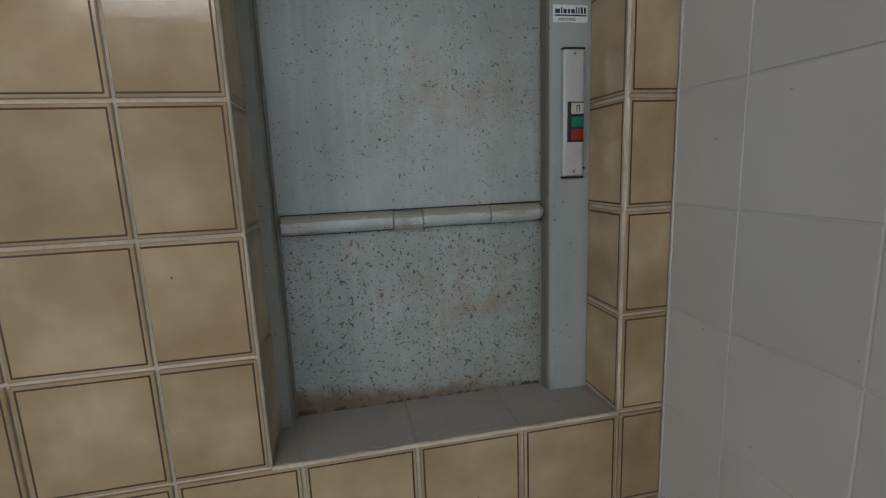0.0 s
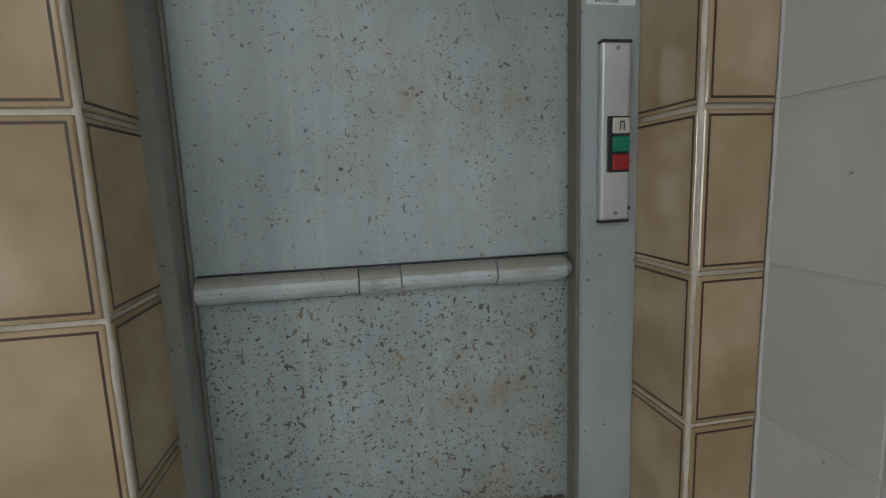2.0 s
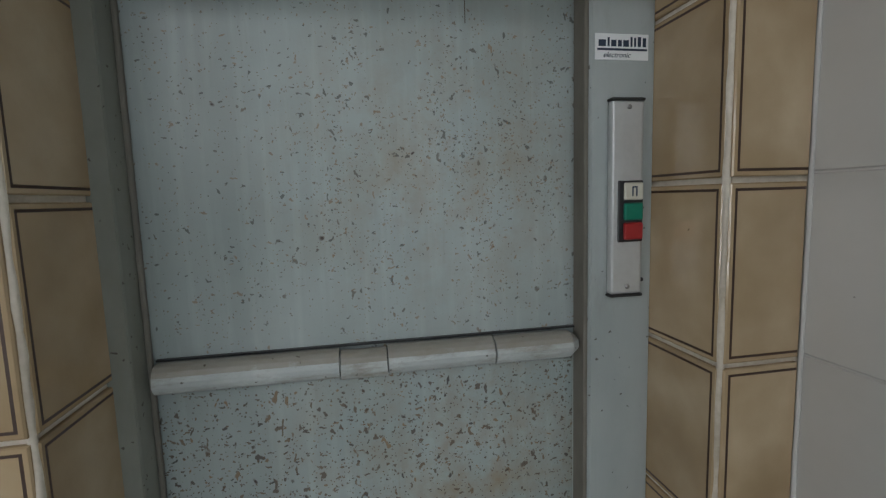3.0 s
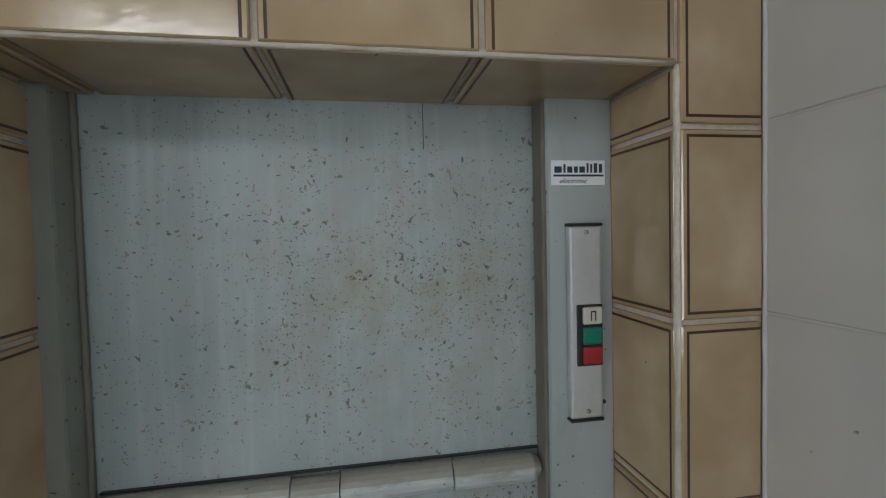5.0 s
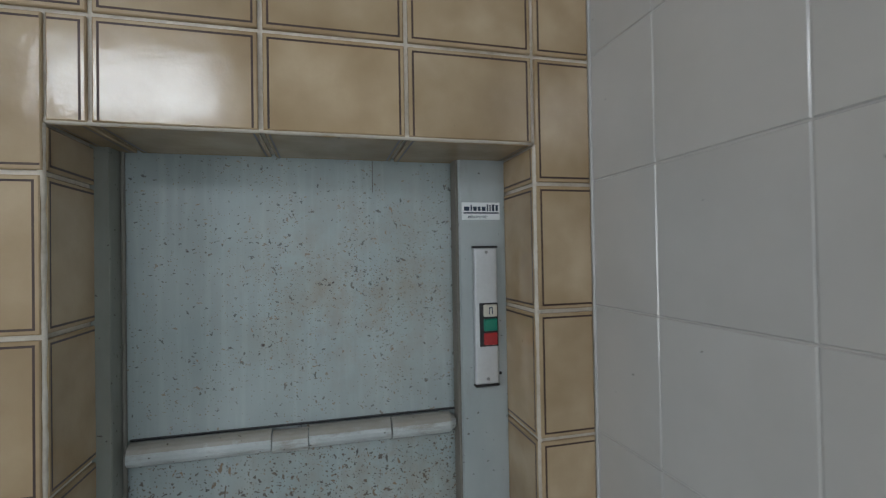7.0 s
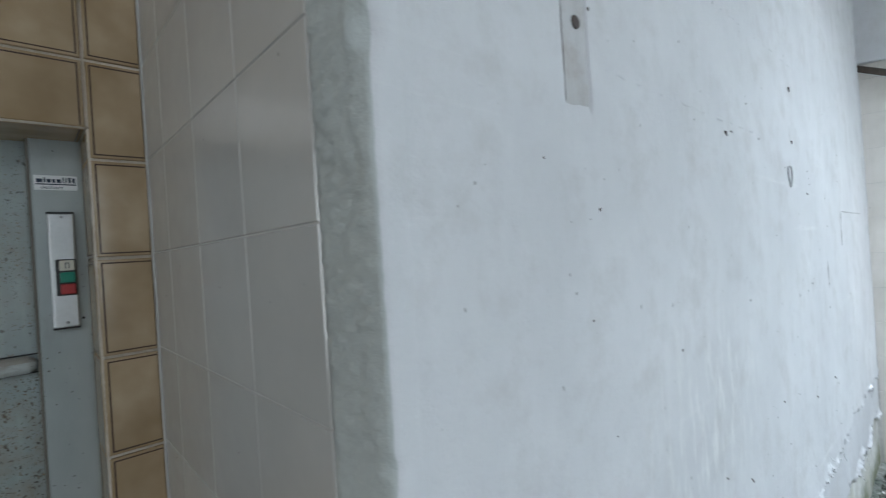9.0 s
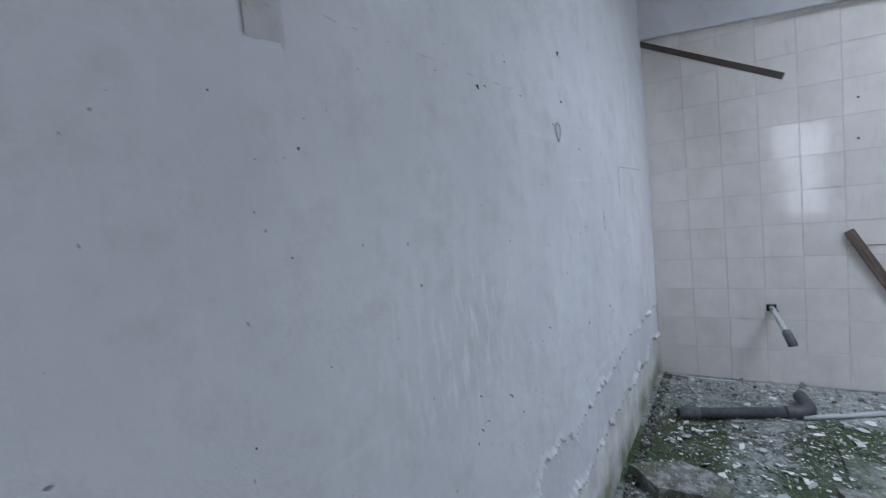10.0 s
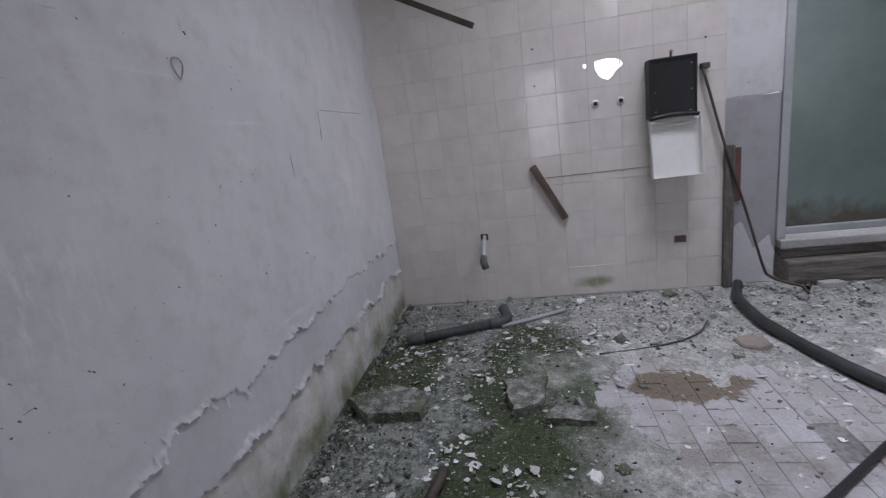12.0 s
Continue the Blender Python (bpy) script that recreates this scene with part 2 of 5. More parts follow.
def floor_dirt():
    """Concrete under dust, moss and trodden crumbs."""
    m = material("littered_concrete", 0.9)
    at = place(m)
    fine = noise_tex(m, at, 55, 6, 0.7)
    base = ramp(m, noise_tex(m, at, 24, 7, 0.78), [(0.34, (0.04, 0.055, 0.042)), (0.48, (0.14, 0.165, 0.14)), (0.62, (0.36, 0.385, 0.36))])
    sep = node(m, "ShaderNodeSeparateXYZ")
    wire(m, at, sep.inputs[0])
    drift = noise_tex(m, at, 2.6, 4, 0.6)
    # pale dust lies thicker away from the plastered wall and towards the tiled end
    dusty = calc(m, "ADD", calc(m, "MULTIPLY", sep.outputs[1], -0.42), calc(m, "MULTIPLY", drift, 0.9))
    far = calc(m, "MULTIPLY", calc(m, "SUBTRACT", sep.outputs[0], 3.15), 0.75)
    dusty = calc(m, "MAXIMUM", dusty, calc(m, "ADD", far, calc(m, "MULTIPLY", drift, 0.9)))
    dust = ramp(m, calc(m, "MULTIPLY", dusty, 0.7), [(0.6, 0.0), (0.76, 0.85)])
    base = blend(m, dust, base, ramp(m, blend(m, 0.5, fine, noise_tex(m, at, 9, 6, 0.7)), [(0.36, (0.16, 0.165, 0.14)), (0.47, (0.36, 0.355, 0.33)), (0.6, (0.66, 0.65, 0.635))]))
    wet = noise_tex(m, at, 1.9, 5, 0.62, 0.4)
    patches = None
    for cx, cy, rx, ry in ((3.2, -1.12, 0.36, 0.32), (2.30, -1.14, 0.34, 0.40), (2.98, -0.24, 0.42, 0.22), (2.72, -1.0, 0.26, 0.3), (1.75, -0.8, 0.4, 0.4), (2.2, -0.8, 0.25, 0.2)):
        off = node(m, "ShaderNodeVectorMath")
        off.operation = "SUBTRACT"
        wire(m, at, off.inputs[0])
        off.inputs[1].default_value = (cx, cy, 0)
        sq = node(m, "ShaderNodeVectorMath")
        sq.operation = "MULTIPLY"
        wire(m, off.outputs[0], sq.inputs[0])
        sq.inputs[1].default_value = (1 / rx, 1 / ry, 0)
        ln = node(m, "ShaderNodeVectorMath")
        ln.operation = "LENGTH"
        wire(m, sq.outputs[0], ln.inputs[0])
        one = calc(m, "SUBTRACT", 1.0, ln.outputs["Value"])
        patches = one if patches is None else calc(m, "MAXIMUM", patches, one)
    wet = calc(m, "ADD", calc(m, "MULTIPLY", calc(m, "MAXIMUM", patches, -0.5), 0.34), calc(m, "MULTIPLY", wet, 0.95))
    moss = calc(m, "MULTIPLY", ramp(m, wet, [(0.41, 0.0), (0.5, 0.95)]), calc(m, "SUBTRACT", 1.0, calc(m, "MULTIPLY", dust, 0.95)))
    green = ramp(m, fine, [(0.3, (0.012, 0.024, 0.005)), (0.55, (0.036, 0.06, 0.014)), (0.75, (0.1, 0.125, 0.04))])
    base = blend(m, moss, base, green)
    black, _ = flecks(m, at, 85, 0.25, 0.34, 0.45, 2.2)
    base = blend(m, calc(m, "MULTIPLY", black, calc(m, "SUBTRACT", 0.75, calc(m, "MULTIPLY", dust, 0.5))), base, (0.035, 0.037, 0.03))
    white, tone = flecks(m, at, 62, 0.2, 0.26, 0.36, 2.4)
    bare = calc(m, "SUBTRACT", 1.0, calc(m, "MULTIPLY", moss, 0.75))
    base = blend(m, calc(m, "MULTIPLY", calc(m, "MULTIPLY", white, 0.9), bare), base, ramp(m, tone, [(0.2, (0.3, 0.3, 0.28)), (0.7, (0.68, 0.68, 0.66))]))
    small, _ = flecks(m, at, 120, 0.2, 0.27, 0.42, 2.0)
    base = blend(m, calc(m, "MULTIPLY", calc(m, "MULTIPLY", small, 0.8), bare), base, (0.52, 0.52, 0.5))
    shard, pale = flecks(m, at, 36, 0.16, 0.2, 0.3, 2.6)
    base = blend(m, calc(m, "MULTIPLY", calc(m, "MULTIPLY", shard, 0.85), bare), base, ramp(m, pale, [(0.05, (0.15, 0.15, 0.135)), (0.45, (0.3, 0.3, 0.28)), (0.8, (0.66, 0.66, 0.64))]))
    tiny, _ = flecks(m, at, 260, 0.22, 0.32, 0.4, 1.4)
    base = blend(m, calc(m, "MULTIPLY", tiny, 0.55), base, (0.5, 0.51, 0.47))
    worn = ramp(m, noise_tex(m, at, 6.5, 3, 0.5, 0.3), [(0.55, 0.0), (0.63, 0.85)])
    worn = calc(m, "MULTIPLY", worn, calc(m, "SUBTRACT", 1.0, calc(m, "MULTIPLY", moss, 0.9)))
    base = blend(m, worn, base, ramp(m, fine, [(0.3, (0.2, 0.205, 0.185)), (0.7, (0.4, 0.4, 0.38))]))
    h = calc(m, "ADD", noise_tex(m, at, 38, 6, 0.7), calc(m, "MULTIPLY", white, 0.5))
    return finish(m, base, h, 0.8, 0.012)


def floor_tile():
    m = material("quarry_tile", 0.42)
    at = place(m, (1, 1, 1), 3.0)
    info = node(m, "ShaderNodeObjectInfo")
    fine = noise_tex(m, at, 90, 5, 0.65)
    base = ramp(m, info.outputs["Random"], [(0.0, (0.29, 0.27, 0.26)), (0.5, (0.38, 0.37, 0.365)), (1.0, (0.31, 0.27, 0.25))])
    where = node(m, "ShaderNodeNewGeometry").outputs["Position"]
    dust = ramp(m, noise_tex(m, where, 4.2, 7, 0.68), [(0.36, 0.1), (0.6, 0.92)])
    base = blend(m, dust, base, ramp(m, fine, [(0.3, (0.36, 0.36, 0.375)), (0.7, (0.58, 0.58, 0.6))]))
    soil = ramp(m, noise_tex(m, where, 2.4, 7, 0.7, 0.3), [(0.53, 0.0), (0.62, 0.75)])
    spread = node(m, "ShaderNodeSeparateXYZ")
    wire(m, where, spread.inputs[0])
    margin = calc(m, "ADD", spread.outputs[1], calc(m, "MULTIPLY", calc(m, "SUBTRACT", 2.71, spread.outputs[0]), 0.52))
    margin = calc(m, "ADD", margin, calc(m, "MULTIPLY", noise_tex(m, where, 5, 7, 0.7), 0.55))
    margin = calc(m, "ADD", margin, 1.5)
    soil = calc(m, "MAXIMUM", soil, ramp(m, margin, [(0.46, 0.0), (0.6, 0.85)]))
    base = blend(m, soil, base, ramp(m, fine, [(0.3, (0.15, 0.128, 0.105)), (0.7, (0.32, 0.285, 0.25))]))
    base = blend(m, ramp(m, fine, [(0.6, 0.0), (0.8, 0.5)]), base, (0.2, 0.18, 0.16))
    chips, _ = flecks(m, at, 60, 0.12, 0.18, 0.12, 1.4)
    base = blend(m, chips, base, (0.72, 0.72, 0.7))
    # dried mud, one patch on the floor
    geo = node(m, "ShaderNodeNewGeometry")
    off = node(m, "ShaderNodeVectorMath")
    off.operation = "SUBTRACT"
    wire(m, geo.outputs["Position"], off.inputs[0])
    off.inputs[1].default_value = (2.76, -1.7, 0)
    sq = node(m, "ShaderNodeVectorMath")
    sq.operation = "MULTIPLY"
    wire(m, off.outputs[0], sq.inputs[0])
    sq.inputs[1].default_value = (3.6, 2.0, 0)
    ln = node(m, "ShaderNodeVectorMath")
    ln.operation = "LENGTH"
    wire(m, sq.outputs[0], ln.inputs[0])
    edge = node(m, "ShaderNodeTexNoise", Scale=9.0, Detail=7.0, Roughness=0.7)
    wire(m, geo.outputs["Position"], edge.inputs["Vector"])
    mud = ramp(m, calc(m, "ADD", ln.outputs["Value"], calc(m, "MULTIPLY", edge.outputs["Fac"], 0.9)), [(0.92, 0.9), (0.99, 0.0)])
    base = blend(m, mud, base, ramp(m, fine, [(0.3, (0.075, 0.056, 0.034)), (0.7, (0.21, 0.155, 0.095))]))
    return finish(m, base, noise_tex(m, at, 120, 4), 0.25, 0.002, ramp(m, dust, [(0.0, 0.3), (1.0, 0.62)]))


def timber(name, dark, light, axis=2):
    m = material(name, 0.75)
    st = [14, 14, 14]
    st[axis] = 1.0
    at = place(m, tuple(st), 3.0)
    grain = noise_tex(m, at, 5, 6, 0.65, 0.6)
    rot = noise_tex(m, place(m, (1, 1, 1), 2.0), 24, 5, 0.7)
    base = ramp(m, grain, [(0.3, dark), (0.7, light)])
    base = blend(m, ramp(m, rot, [(0.55, 0.0), (0.72, 0.5)]), base, (0.3, 0.28, 0.25))
    return finish(m, base, grain, 0.6, 0.004)


def old_glass():
    """Thick greenish glass, fogged and dirty at the foot."""
    m = material("green_glass", 0.25)
    at = place(m)
    film = noise_tex(m, at, 3, 5, 0.6)
    base = ramp(m, film, [(0.3, (0.16, 0.215, 0.195)), (0.7, (0.22, 0.28, 0.255))])
    sep = node(m, "ShaderNodeSeparateXYZ")
    wire(m, at, sep.inputs[0])
    foot = calc(m, "ADD", sep.outputs[2], calc(m, "MULTIPLY", noise_tex(m, at, 7, 7, 0.7), -0.42))
    base = blend(m, ramp(m, calc(m, "ADD", foot, 0.2), [(0.08, 0.85), (0.22, 0.0)]), base, (0.115, 0.09, 0.07))
    finish(m, base, film, 0.05, 0.001)
    m.node_tree.nodes["Principled BSDF"].inputs["Transmission Weight"].default_value = 0.08
    return m


def white_tile(name, dark, light, rough, dirt=0.3):
    m = material(name, rough)
    at = place(m, (1, 1, 1), 6.0)
    base = ramp(m, noise_tex(m, at, 6, 5, 0.6), [(0.3, dark), (0.7, light)])
    info = node(m, "ShaderNodeObjectInfo")
    base = blend(m, 1.0, base, calc(m, "ADD", calc(m, "MULTIPLY", info.outputs["Random"], 0.05), 0.95), "MULTIPLY")
    grime, _ = flecks(m, at, 45, 0.06, 0.11, 0.1, 1.6)
    base = blend(m, calc(m, "MULTIPLY", grime, 0.7), base, (0.12, 0.11, 0.1))
    geo = node(m, "ShaderNodeNewGeometry")
    off = node(m, "ShaderNodeVectorMath")
    off.operation = "SUBTRACT"
    wire(m, geo.outputs["Position"], off.inputs[0])
    off.inputs[1].default_value = (4.0, -1.5, 0.1)
    sq = node(m, "ShaderNodeVectorMath")
    sq.operation = "MULTIPLY"
    wire(m, off.outputs[0], sq.inputs[0])
    sq.inputs[1].default_value = (0, 3.2, 11.0)
    ln = node(m, "ShaderNodeVectorMath")
    ln.operation = "LENGTH"
    wire(m, sq.outputs[0], ln.inputs[0])
    edge = node(m, "ShaderNodeTexNoise", Scale=9.0, Detail=5.0)
    wire(m, geo.outputs["Position"], edge.inputs["Vector"])
    moss = ramp(m, calc(m, "ADD", ln.outputs["Value"], calc(m, "MULTIPLY", edge.outputs["Fac"], 0.9)), [(0.6, 0.75), (0.99, 0.0)])
    base = blend(m, moss, base, (0.2, 0.23, 0.08))
    run = noise_tex(m, place(m, (5, 5, 0.8), 6.0), 6, 4)
    base = blend(m, ramp(m, run, [(0.55, 0.0), (0.8, dirt)]), base, (0.5, 0.47, 0.42))
    return finish(m, base, noise_tex(m, place(m, (1, 1, 1), 4.0), 20, 3), 0.1, 0.003, ramp(m, noise_tex(m, at, 30, 4), [(0.3, rough * 0.7), (0.8, rough * 1.6)]))


GLAZE = beige_glaze()
LINE = simple("brown_line", (0.028, 0.012, 0.006), (0.055, 0.024, 0.011), 60, 0.5)
GROUT = simple("beige_grout", (0.38, 0.325, 0.25), (0.66, 0.6, 0.51), 40, 0.7, bump=0.5)
SILL = simple("taupe_tile", (0.3, 0.275, 0.245), (0.4, 0.375, 0.34), 30, 0.45)
HATCH_UP = grey_paint("hatch_paint", 0.7, 0.62, False)
HATCH_LOW = grey_paint("worn_hatch_paint", 0.66, 0.75, True)
def speckled_paint(name, dark, light, amount):
    m = material(name, 0.42)
    at = place(m)
    base = ramp(m, noise_tex(m, place(m, (1, 1, 0.4)), 9, 5, 0.6), [(0.3, dark), (0.7, light)])
    grime = ramp(m, noise_tex(m, place(m, (1, 1, 0.3)), 16, 6, 0.7), [(0.54, 0.0), (0.74, 0.4)])
    base = blend(m, grime, base, (0.2, 0.18, 0.14))
    for size, limit in ((40, amount * 0.6), (110, amount)):
        spot, _ = flecks(m, at, size, 0.07 * size / 50, 0.1 * size / 50, limit, 1.8)
        base = blend(m, calc(m, "MULTIPLY", spot, 0.85), base, (0.06, 0.045, 0.032))
    return finish(m, base, noise_tex(m, at, 180, 3), 0.12, 0.001)


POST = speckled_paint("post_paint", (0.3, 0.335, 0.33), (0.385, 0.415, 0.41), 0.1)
# left post: olive tint, made darker to carry the shade it stands in
POST_SHADED = speckled_paint("shaded_post_paint", (0.165, 0.17, 0.145), (0.25, 0.255, 0.225), 0.16)
def grubby_rail():
    """Pale plastic moulding with brown grime along it."""
    m = material("rail_plastic", 0.4)
    at = place(m)
    base = ramp(m, noise_tex(m, place(m, (1, 1.5, 1.5)), 22, 5, 0.6), [(0.3, (0.33, 0.355, 0.35)), (0.7, (0.45, 0.475, 0.465))])
    grime = noise_tex(m, place(m, (1.0, 3, 3)), 16, 6, 0.75)
    base = blend(m, ramp(m, grime, [(0.48, 0.0), (0.68, 0.8)]), base, (0.22, 0.19, 0.145))
    up = node(m, "ShaderNodeSeparateXYZ")
    wire(m, node(m, "ShaderNodeNewGeometry").outputs["Normal"], up.inputs[0])
    settled = calc(m, "ADD", up.outputs[2], calc(m, "MULTIPLY", calc(m, "SUBTRACT", noise_tex(m, at, 30, 5, 0.7), 0.5), 0.9))
    base = blend(m, ramp(m, settled, [(0.3, 0.0), (0.45, 0.75)]), base, (0.25, 0.225, 0.185))
    spot, _ = flecks(m, at, 90, 0.1, 0.18, 0.25, 1.5)
    base = blend(m, calc(m, "MULTIPLY", spot, 0.85), base, (0.06, 0.045, 0.03))
    return finish(m, base, grime, 0.3, 0.002)


RAIL = grubby_rail()
ALU = simple("aluminium", (0.5, 0.51, 0.51), (0.62, 0.63, 0.63), 40, 0.4, 0.55)
BLACK = simple("black_plastic", (0.012, 0.012, 0.013), (0.022, 0.022, 0.023), 40, 0.45)
CREAM = simple("cream_plastic", (0.5, 0.48, 0.4), (0.6, 0.57, 0.49), 60, 0.4)
GREEN = simple("green_plastic", (0.0, 0.13, 0.085), (0.004, 0.19, 0.12), 60, 0.35)
RED = simple("red_plastic", (0.25, 0.014, 0.016), (0.36, 0.024, 0.024), 60, 0.35)
STICKER = simple("white_sticker", (0.7, 0.71, 0.71), (0.8, 0.81, 0.81), 40, 0.4)
INK = simple("navy_ink", (0.01, 0.025, 0.05), (0.018, 0.035, 0.065), 60, 0.5)
STEEL = simple("screw_steel", (0.25, 0.25, 0.25), (0.45, 0.45, 0.44), 60, 0.35, 0.9)
GREY_TILE = white_tile("grey_wall_tile", (0.475, 0.465, 0.44), (0.525, 0.515, 0.49), 0.16, 0.1)
GREY_GROUT = simple("pale_grout", (0.43, 0.42, 0.4), (0.57, 0.56, 0.54), 8, 0.7)
WHITE_TILE = white_tile("white_wall_tile", (0.68, 0.64, 0.595), (0.79, 0.75, 0.705), 0.07)
WHITE_GROUT = simple("dirty_grout", (0.34, 0.325, 0.3), (0.78, 0.755, 0.73), 9, 0.85)
PAINT = plaster("white_wall_paint", (0.58, 0.58, 0.59), (0.71, 0.71, 0.72), 0.24, (0.44, 0.42, 0.4), 0.4, trowel=(1.3, 0, 1.06))
SKIM = plaster("grey_skim_coat", (0.53, 0.53, 0.545), (0.65, 0.65, 0.665), 0.1, (0.4, 0.37, 0.34), 0.3)
BARE = mossy_plaster()
EDGE = plaster("rough_plaster_edge", (0.41, 0.435, 0.42), (0.55, 0.58, 0.56), 0.1, (0.34, 0.34, 0.3), 0.35, 1.0)
CHASE = plaster("chase_filler", (0.44, 0.43, 0.42), (0.62, 0.62, 0.62), 0.3, (0.3, 0.24, 0.2), 0.6, 1.0)
CEIL = plaster("ceiling_plaster", (0.36, 0.35, 0.33), (0.5, 0.49, 0.47), 0.15, (0.35, 0.32, 0.28), 0.4)
DADO = plaster("grey_dado_paint", (0.33, 0.33, 0.34), (0.41, 0.41, 0.42), 0.12, (0.25, 0.22, 0.19), 0.35)
FLOOR = floor_dirt()
QUARRY = floor_tile()
def crumbly_mortar():
    m = material("mortar", 0.92)
    at = place(m)
    fine = noise_tex(m, at, 70, 6, 0.7)
    base = ramp(m, noise_tex(m, at, 16, 6, 0.7), [(0.32, (0.06, 0.066, 0.05)), (0.48, (0.14, 0.145, 0.125)), (0.66, (0.36, 0.36, 0.345))])
    base = blend(m, ramp(m, noise_tex(m, at, 7, 5, 0.65), [(0.48, 0.0), (0.58, 0.6)]), base, (0.07, 0.09, 0.03))
    spot, _ = flecks(m, at, 110, 0.2, 0.32, 0.5, 1.8)
    base = blend(m, calc(m, "MULTIPLY", spot, 0.8), base, (0.6, 0.6, 0.58))
    return finish(m, base, fine, 0.8, 0.004)


MORTAR = crumbly_mortar()
def bits(name, stops, rough=0.88):
    """Loose pieces that differ in tone from one to the next."""
    m = material(name, rough)
    at = place(m)
    own = node(m, "ShaderNodeNewGeometry").outputs["Random Per Island"]
    base = ramp(m, own, stops)
    grain = noise_tex(m, at, 110, 5, 0.7)
    base = blend(m, ramp(m, grain, [(0.5, 0.0), (0.75, 0.35)]), base, (0.2, 0.205, 0.18))
    return finish(m, base, grain, 0.5, 0.002)


FLAKE = bits("plaster_flake", [(0.0, (0.36, 0.37, 0.35)), (0.5, (0.58, 0.58, 0.56)), (1.0, (0.82, 0.82, 0.8))])
STICKER_FLAKE = bits("paint_flake", [(0.0, (0.68, 0.69, 0.69)), (1.0, (0.85, 0.86, 0.86))], 0.7)
CRUMB = bits("plaster_crumb", [(0.0, (0.13, 0.14, 0.115)), (0.45, (0.34, 0.345, 0.32)), (0.8, (0.52, 0.52, 0.5)), (1.0, (0.78, 0.78, 0.76))])
RUBBLE = bits("rubble", [(0.0, (0.035, 0.042, 0.028)), (0.6, (0.13, 0.14, 0.115)), (1.0, (0.32, 0.32, 0.3))], 0.92)
PVC = simple("grey_pvc", (0.022, 0.024, 0.026), (0.12, 0.124, 0.124), 14, 0.6)
PVC_PALE = simple("pale_pvc", (0.38, 0.4, 0.4), (0.5, 0.52, 0.52), 20, 0.5)
RUBBER = simple("black_hose", (0.012, 0.014, 0.014), (0.05, 0.055, 0.053), 20, 0.55)
OLD_WOOD = timber("weathered_timber", (0.05, 0.042, 0.036), (0.19, 0.17, 0.15))
RUST_WOOD = timber("rotten_batten", (0.05, 0.026, 0.018), (0.22, 0.165, 0.13))
DARK_BAR = simple("dark_bar", (0.03, 0.022, 0.018), (0.11, 0.085, 0.065), 30, 0.6, bump=0.5)
IRON = simple("rusty_iron", (0.04, 0.032, 0.028), (0.13, 0.1, 0.085), 30, 0.6, 0.3, bump=0.5)
WHITE_ENAMEL = simple("white_plastic", (0.7, 0.7, 0.67), (0.8, 0.8, 0.77), 10, 0.35)
FRAME_PAINT = simple("grey_frame_paint", (0.34, 0.36, 0.36), (0.52, 0.54, 0.54), 12, 0.55, bump=0.4)
GLASS = old_glass()
SILL_STONE = simple("sill_stone", (0.26, 0.255, 0.245), (0.58, 0.575, 0.56), 14, 0.85, bump=0.6)
BRICK = simple("red_block", (0.09, 0.045, 0.038), (0.2, 0.11, 0.09), 30, 0.85, bump=0.6)
CLAY = simple("brown_stone", (0.2, 0.165, 0.14), (0.33, 0.285, 0.25), 20, 0.85, bump=0.5)
GRIME_LINE = simple("grime_line", (0.06, 0.055, 0.05), (0.2, 0.185, 0.17), 60, 0.85)
BROWN_FILM = simple("brown_leaf_litter", (0.05, 0.05, 0.035), (0.16, 0.14, 0.1), 30, 0.9)

# ---- mesh helpers ----


def finish_mesh(name, bm, mats, smooth=False):
    me = bpy.data.meshes.new(name)
    bmesh.ops.recalc_face_normals(bm, faces=bm.faces)
    bm.to_mesh(me)
    bm.free()
    for m in mats if isinstance(mats, (list, tuple)) else [mats]:
        me.materials.append(m)
    if smooth:
        for p in me.polygons:
            p.use_smooth = True
    return me


def part(name, bm, mats, parent=None, label="", smooth=False):
    """One mesh object under a thing or a part."""
    ob = new(name, finish_mesh(name, bm, mats, smooth))
    ob.parent = parent
    return tagged(ob, label)


def thing(name, label, category, at=(0, 0, 0), group="", kind=""):
    ob = new(name)
    ob.location = at
    ob.empty_display_size = 0.1
    return tagged(ob, label, category, group, kind)


def solo(name, bm, mats, label, category, kind="", smooth=False):
    return tagged(part(name, bm, mats, None, "", smooth), label, category, "", kind)


def box(lo, hi, bevel=0.0, seg=1, bm=None):
    fresh = bmesh.new() if bm is None else bm
    made = bmesh.ops.create_cube(fresh, size=1.0)["verts"]
    lo, hi = Vector(lo), Vector(hi)
    for v in made:
        v.co = Vector([lo[i] + (v.co[i] + 0.5) * (hi[i] - lo[i]) for i in range(3)])
    if bevel:
        edges = list({e for v in made for e in v.link_edges})
        bmesh.ops.bevel(fresh, geom=edges, offset=bevel, segments=seg, profile=0.5, affect="EDGES")
    return fresh


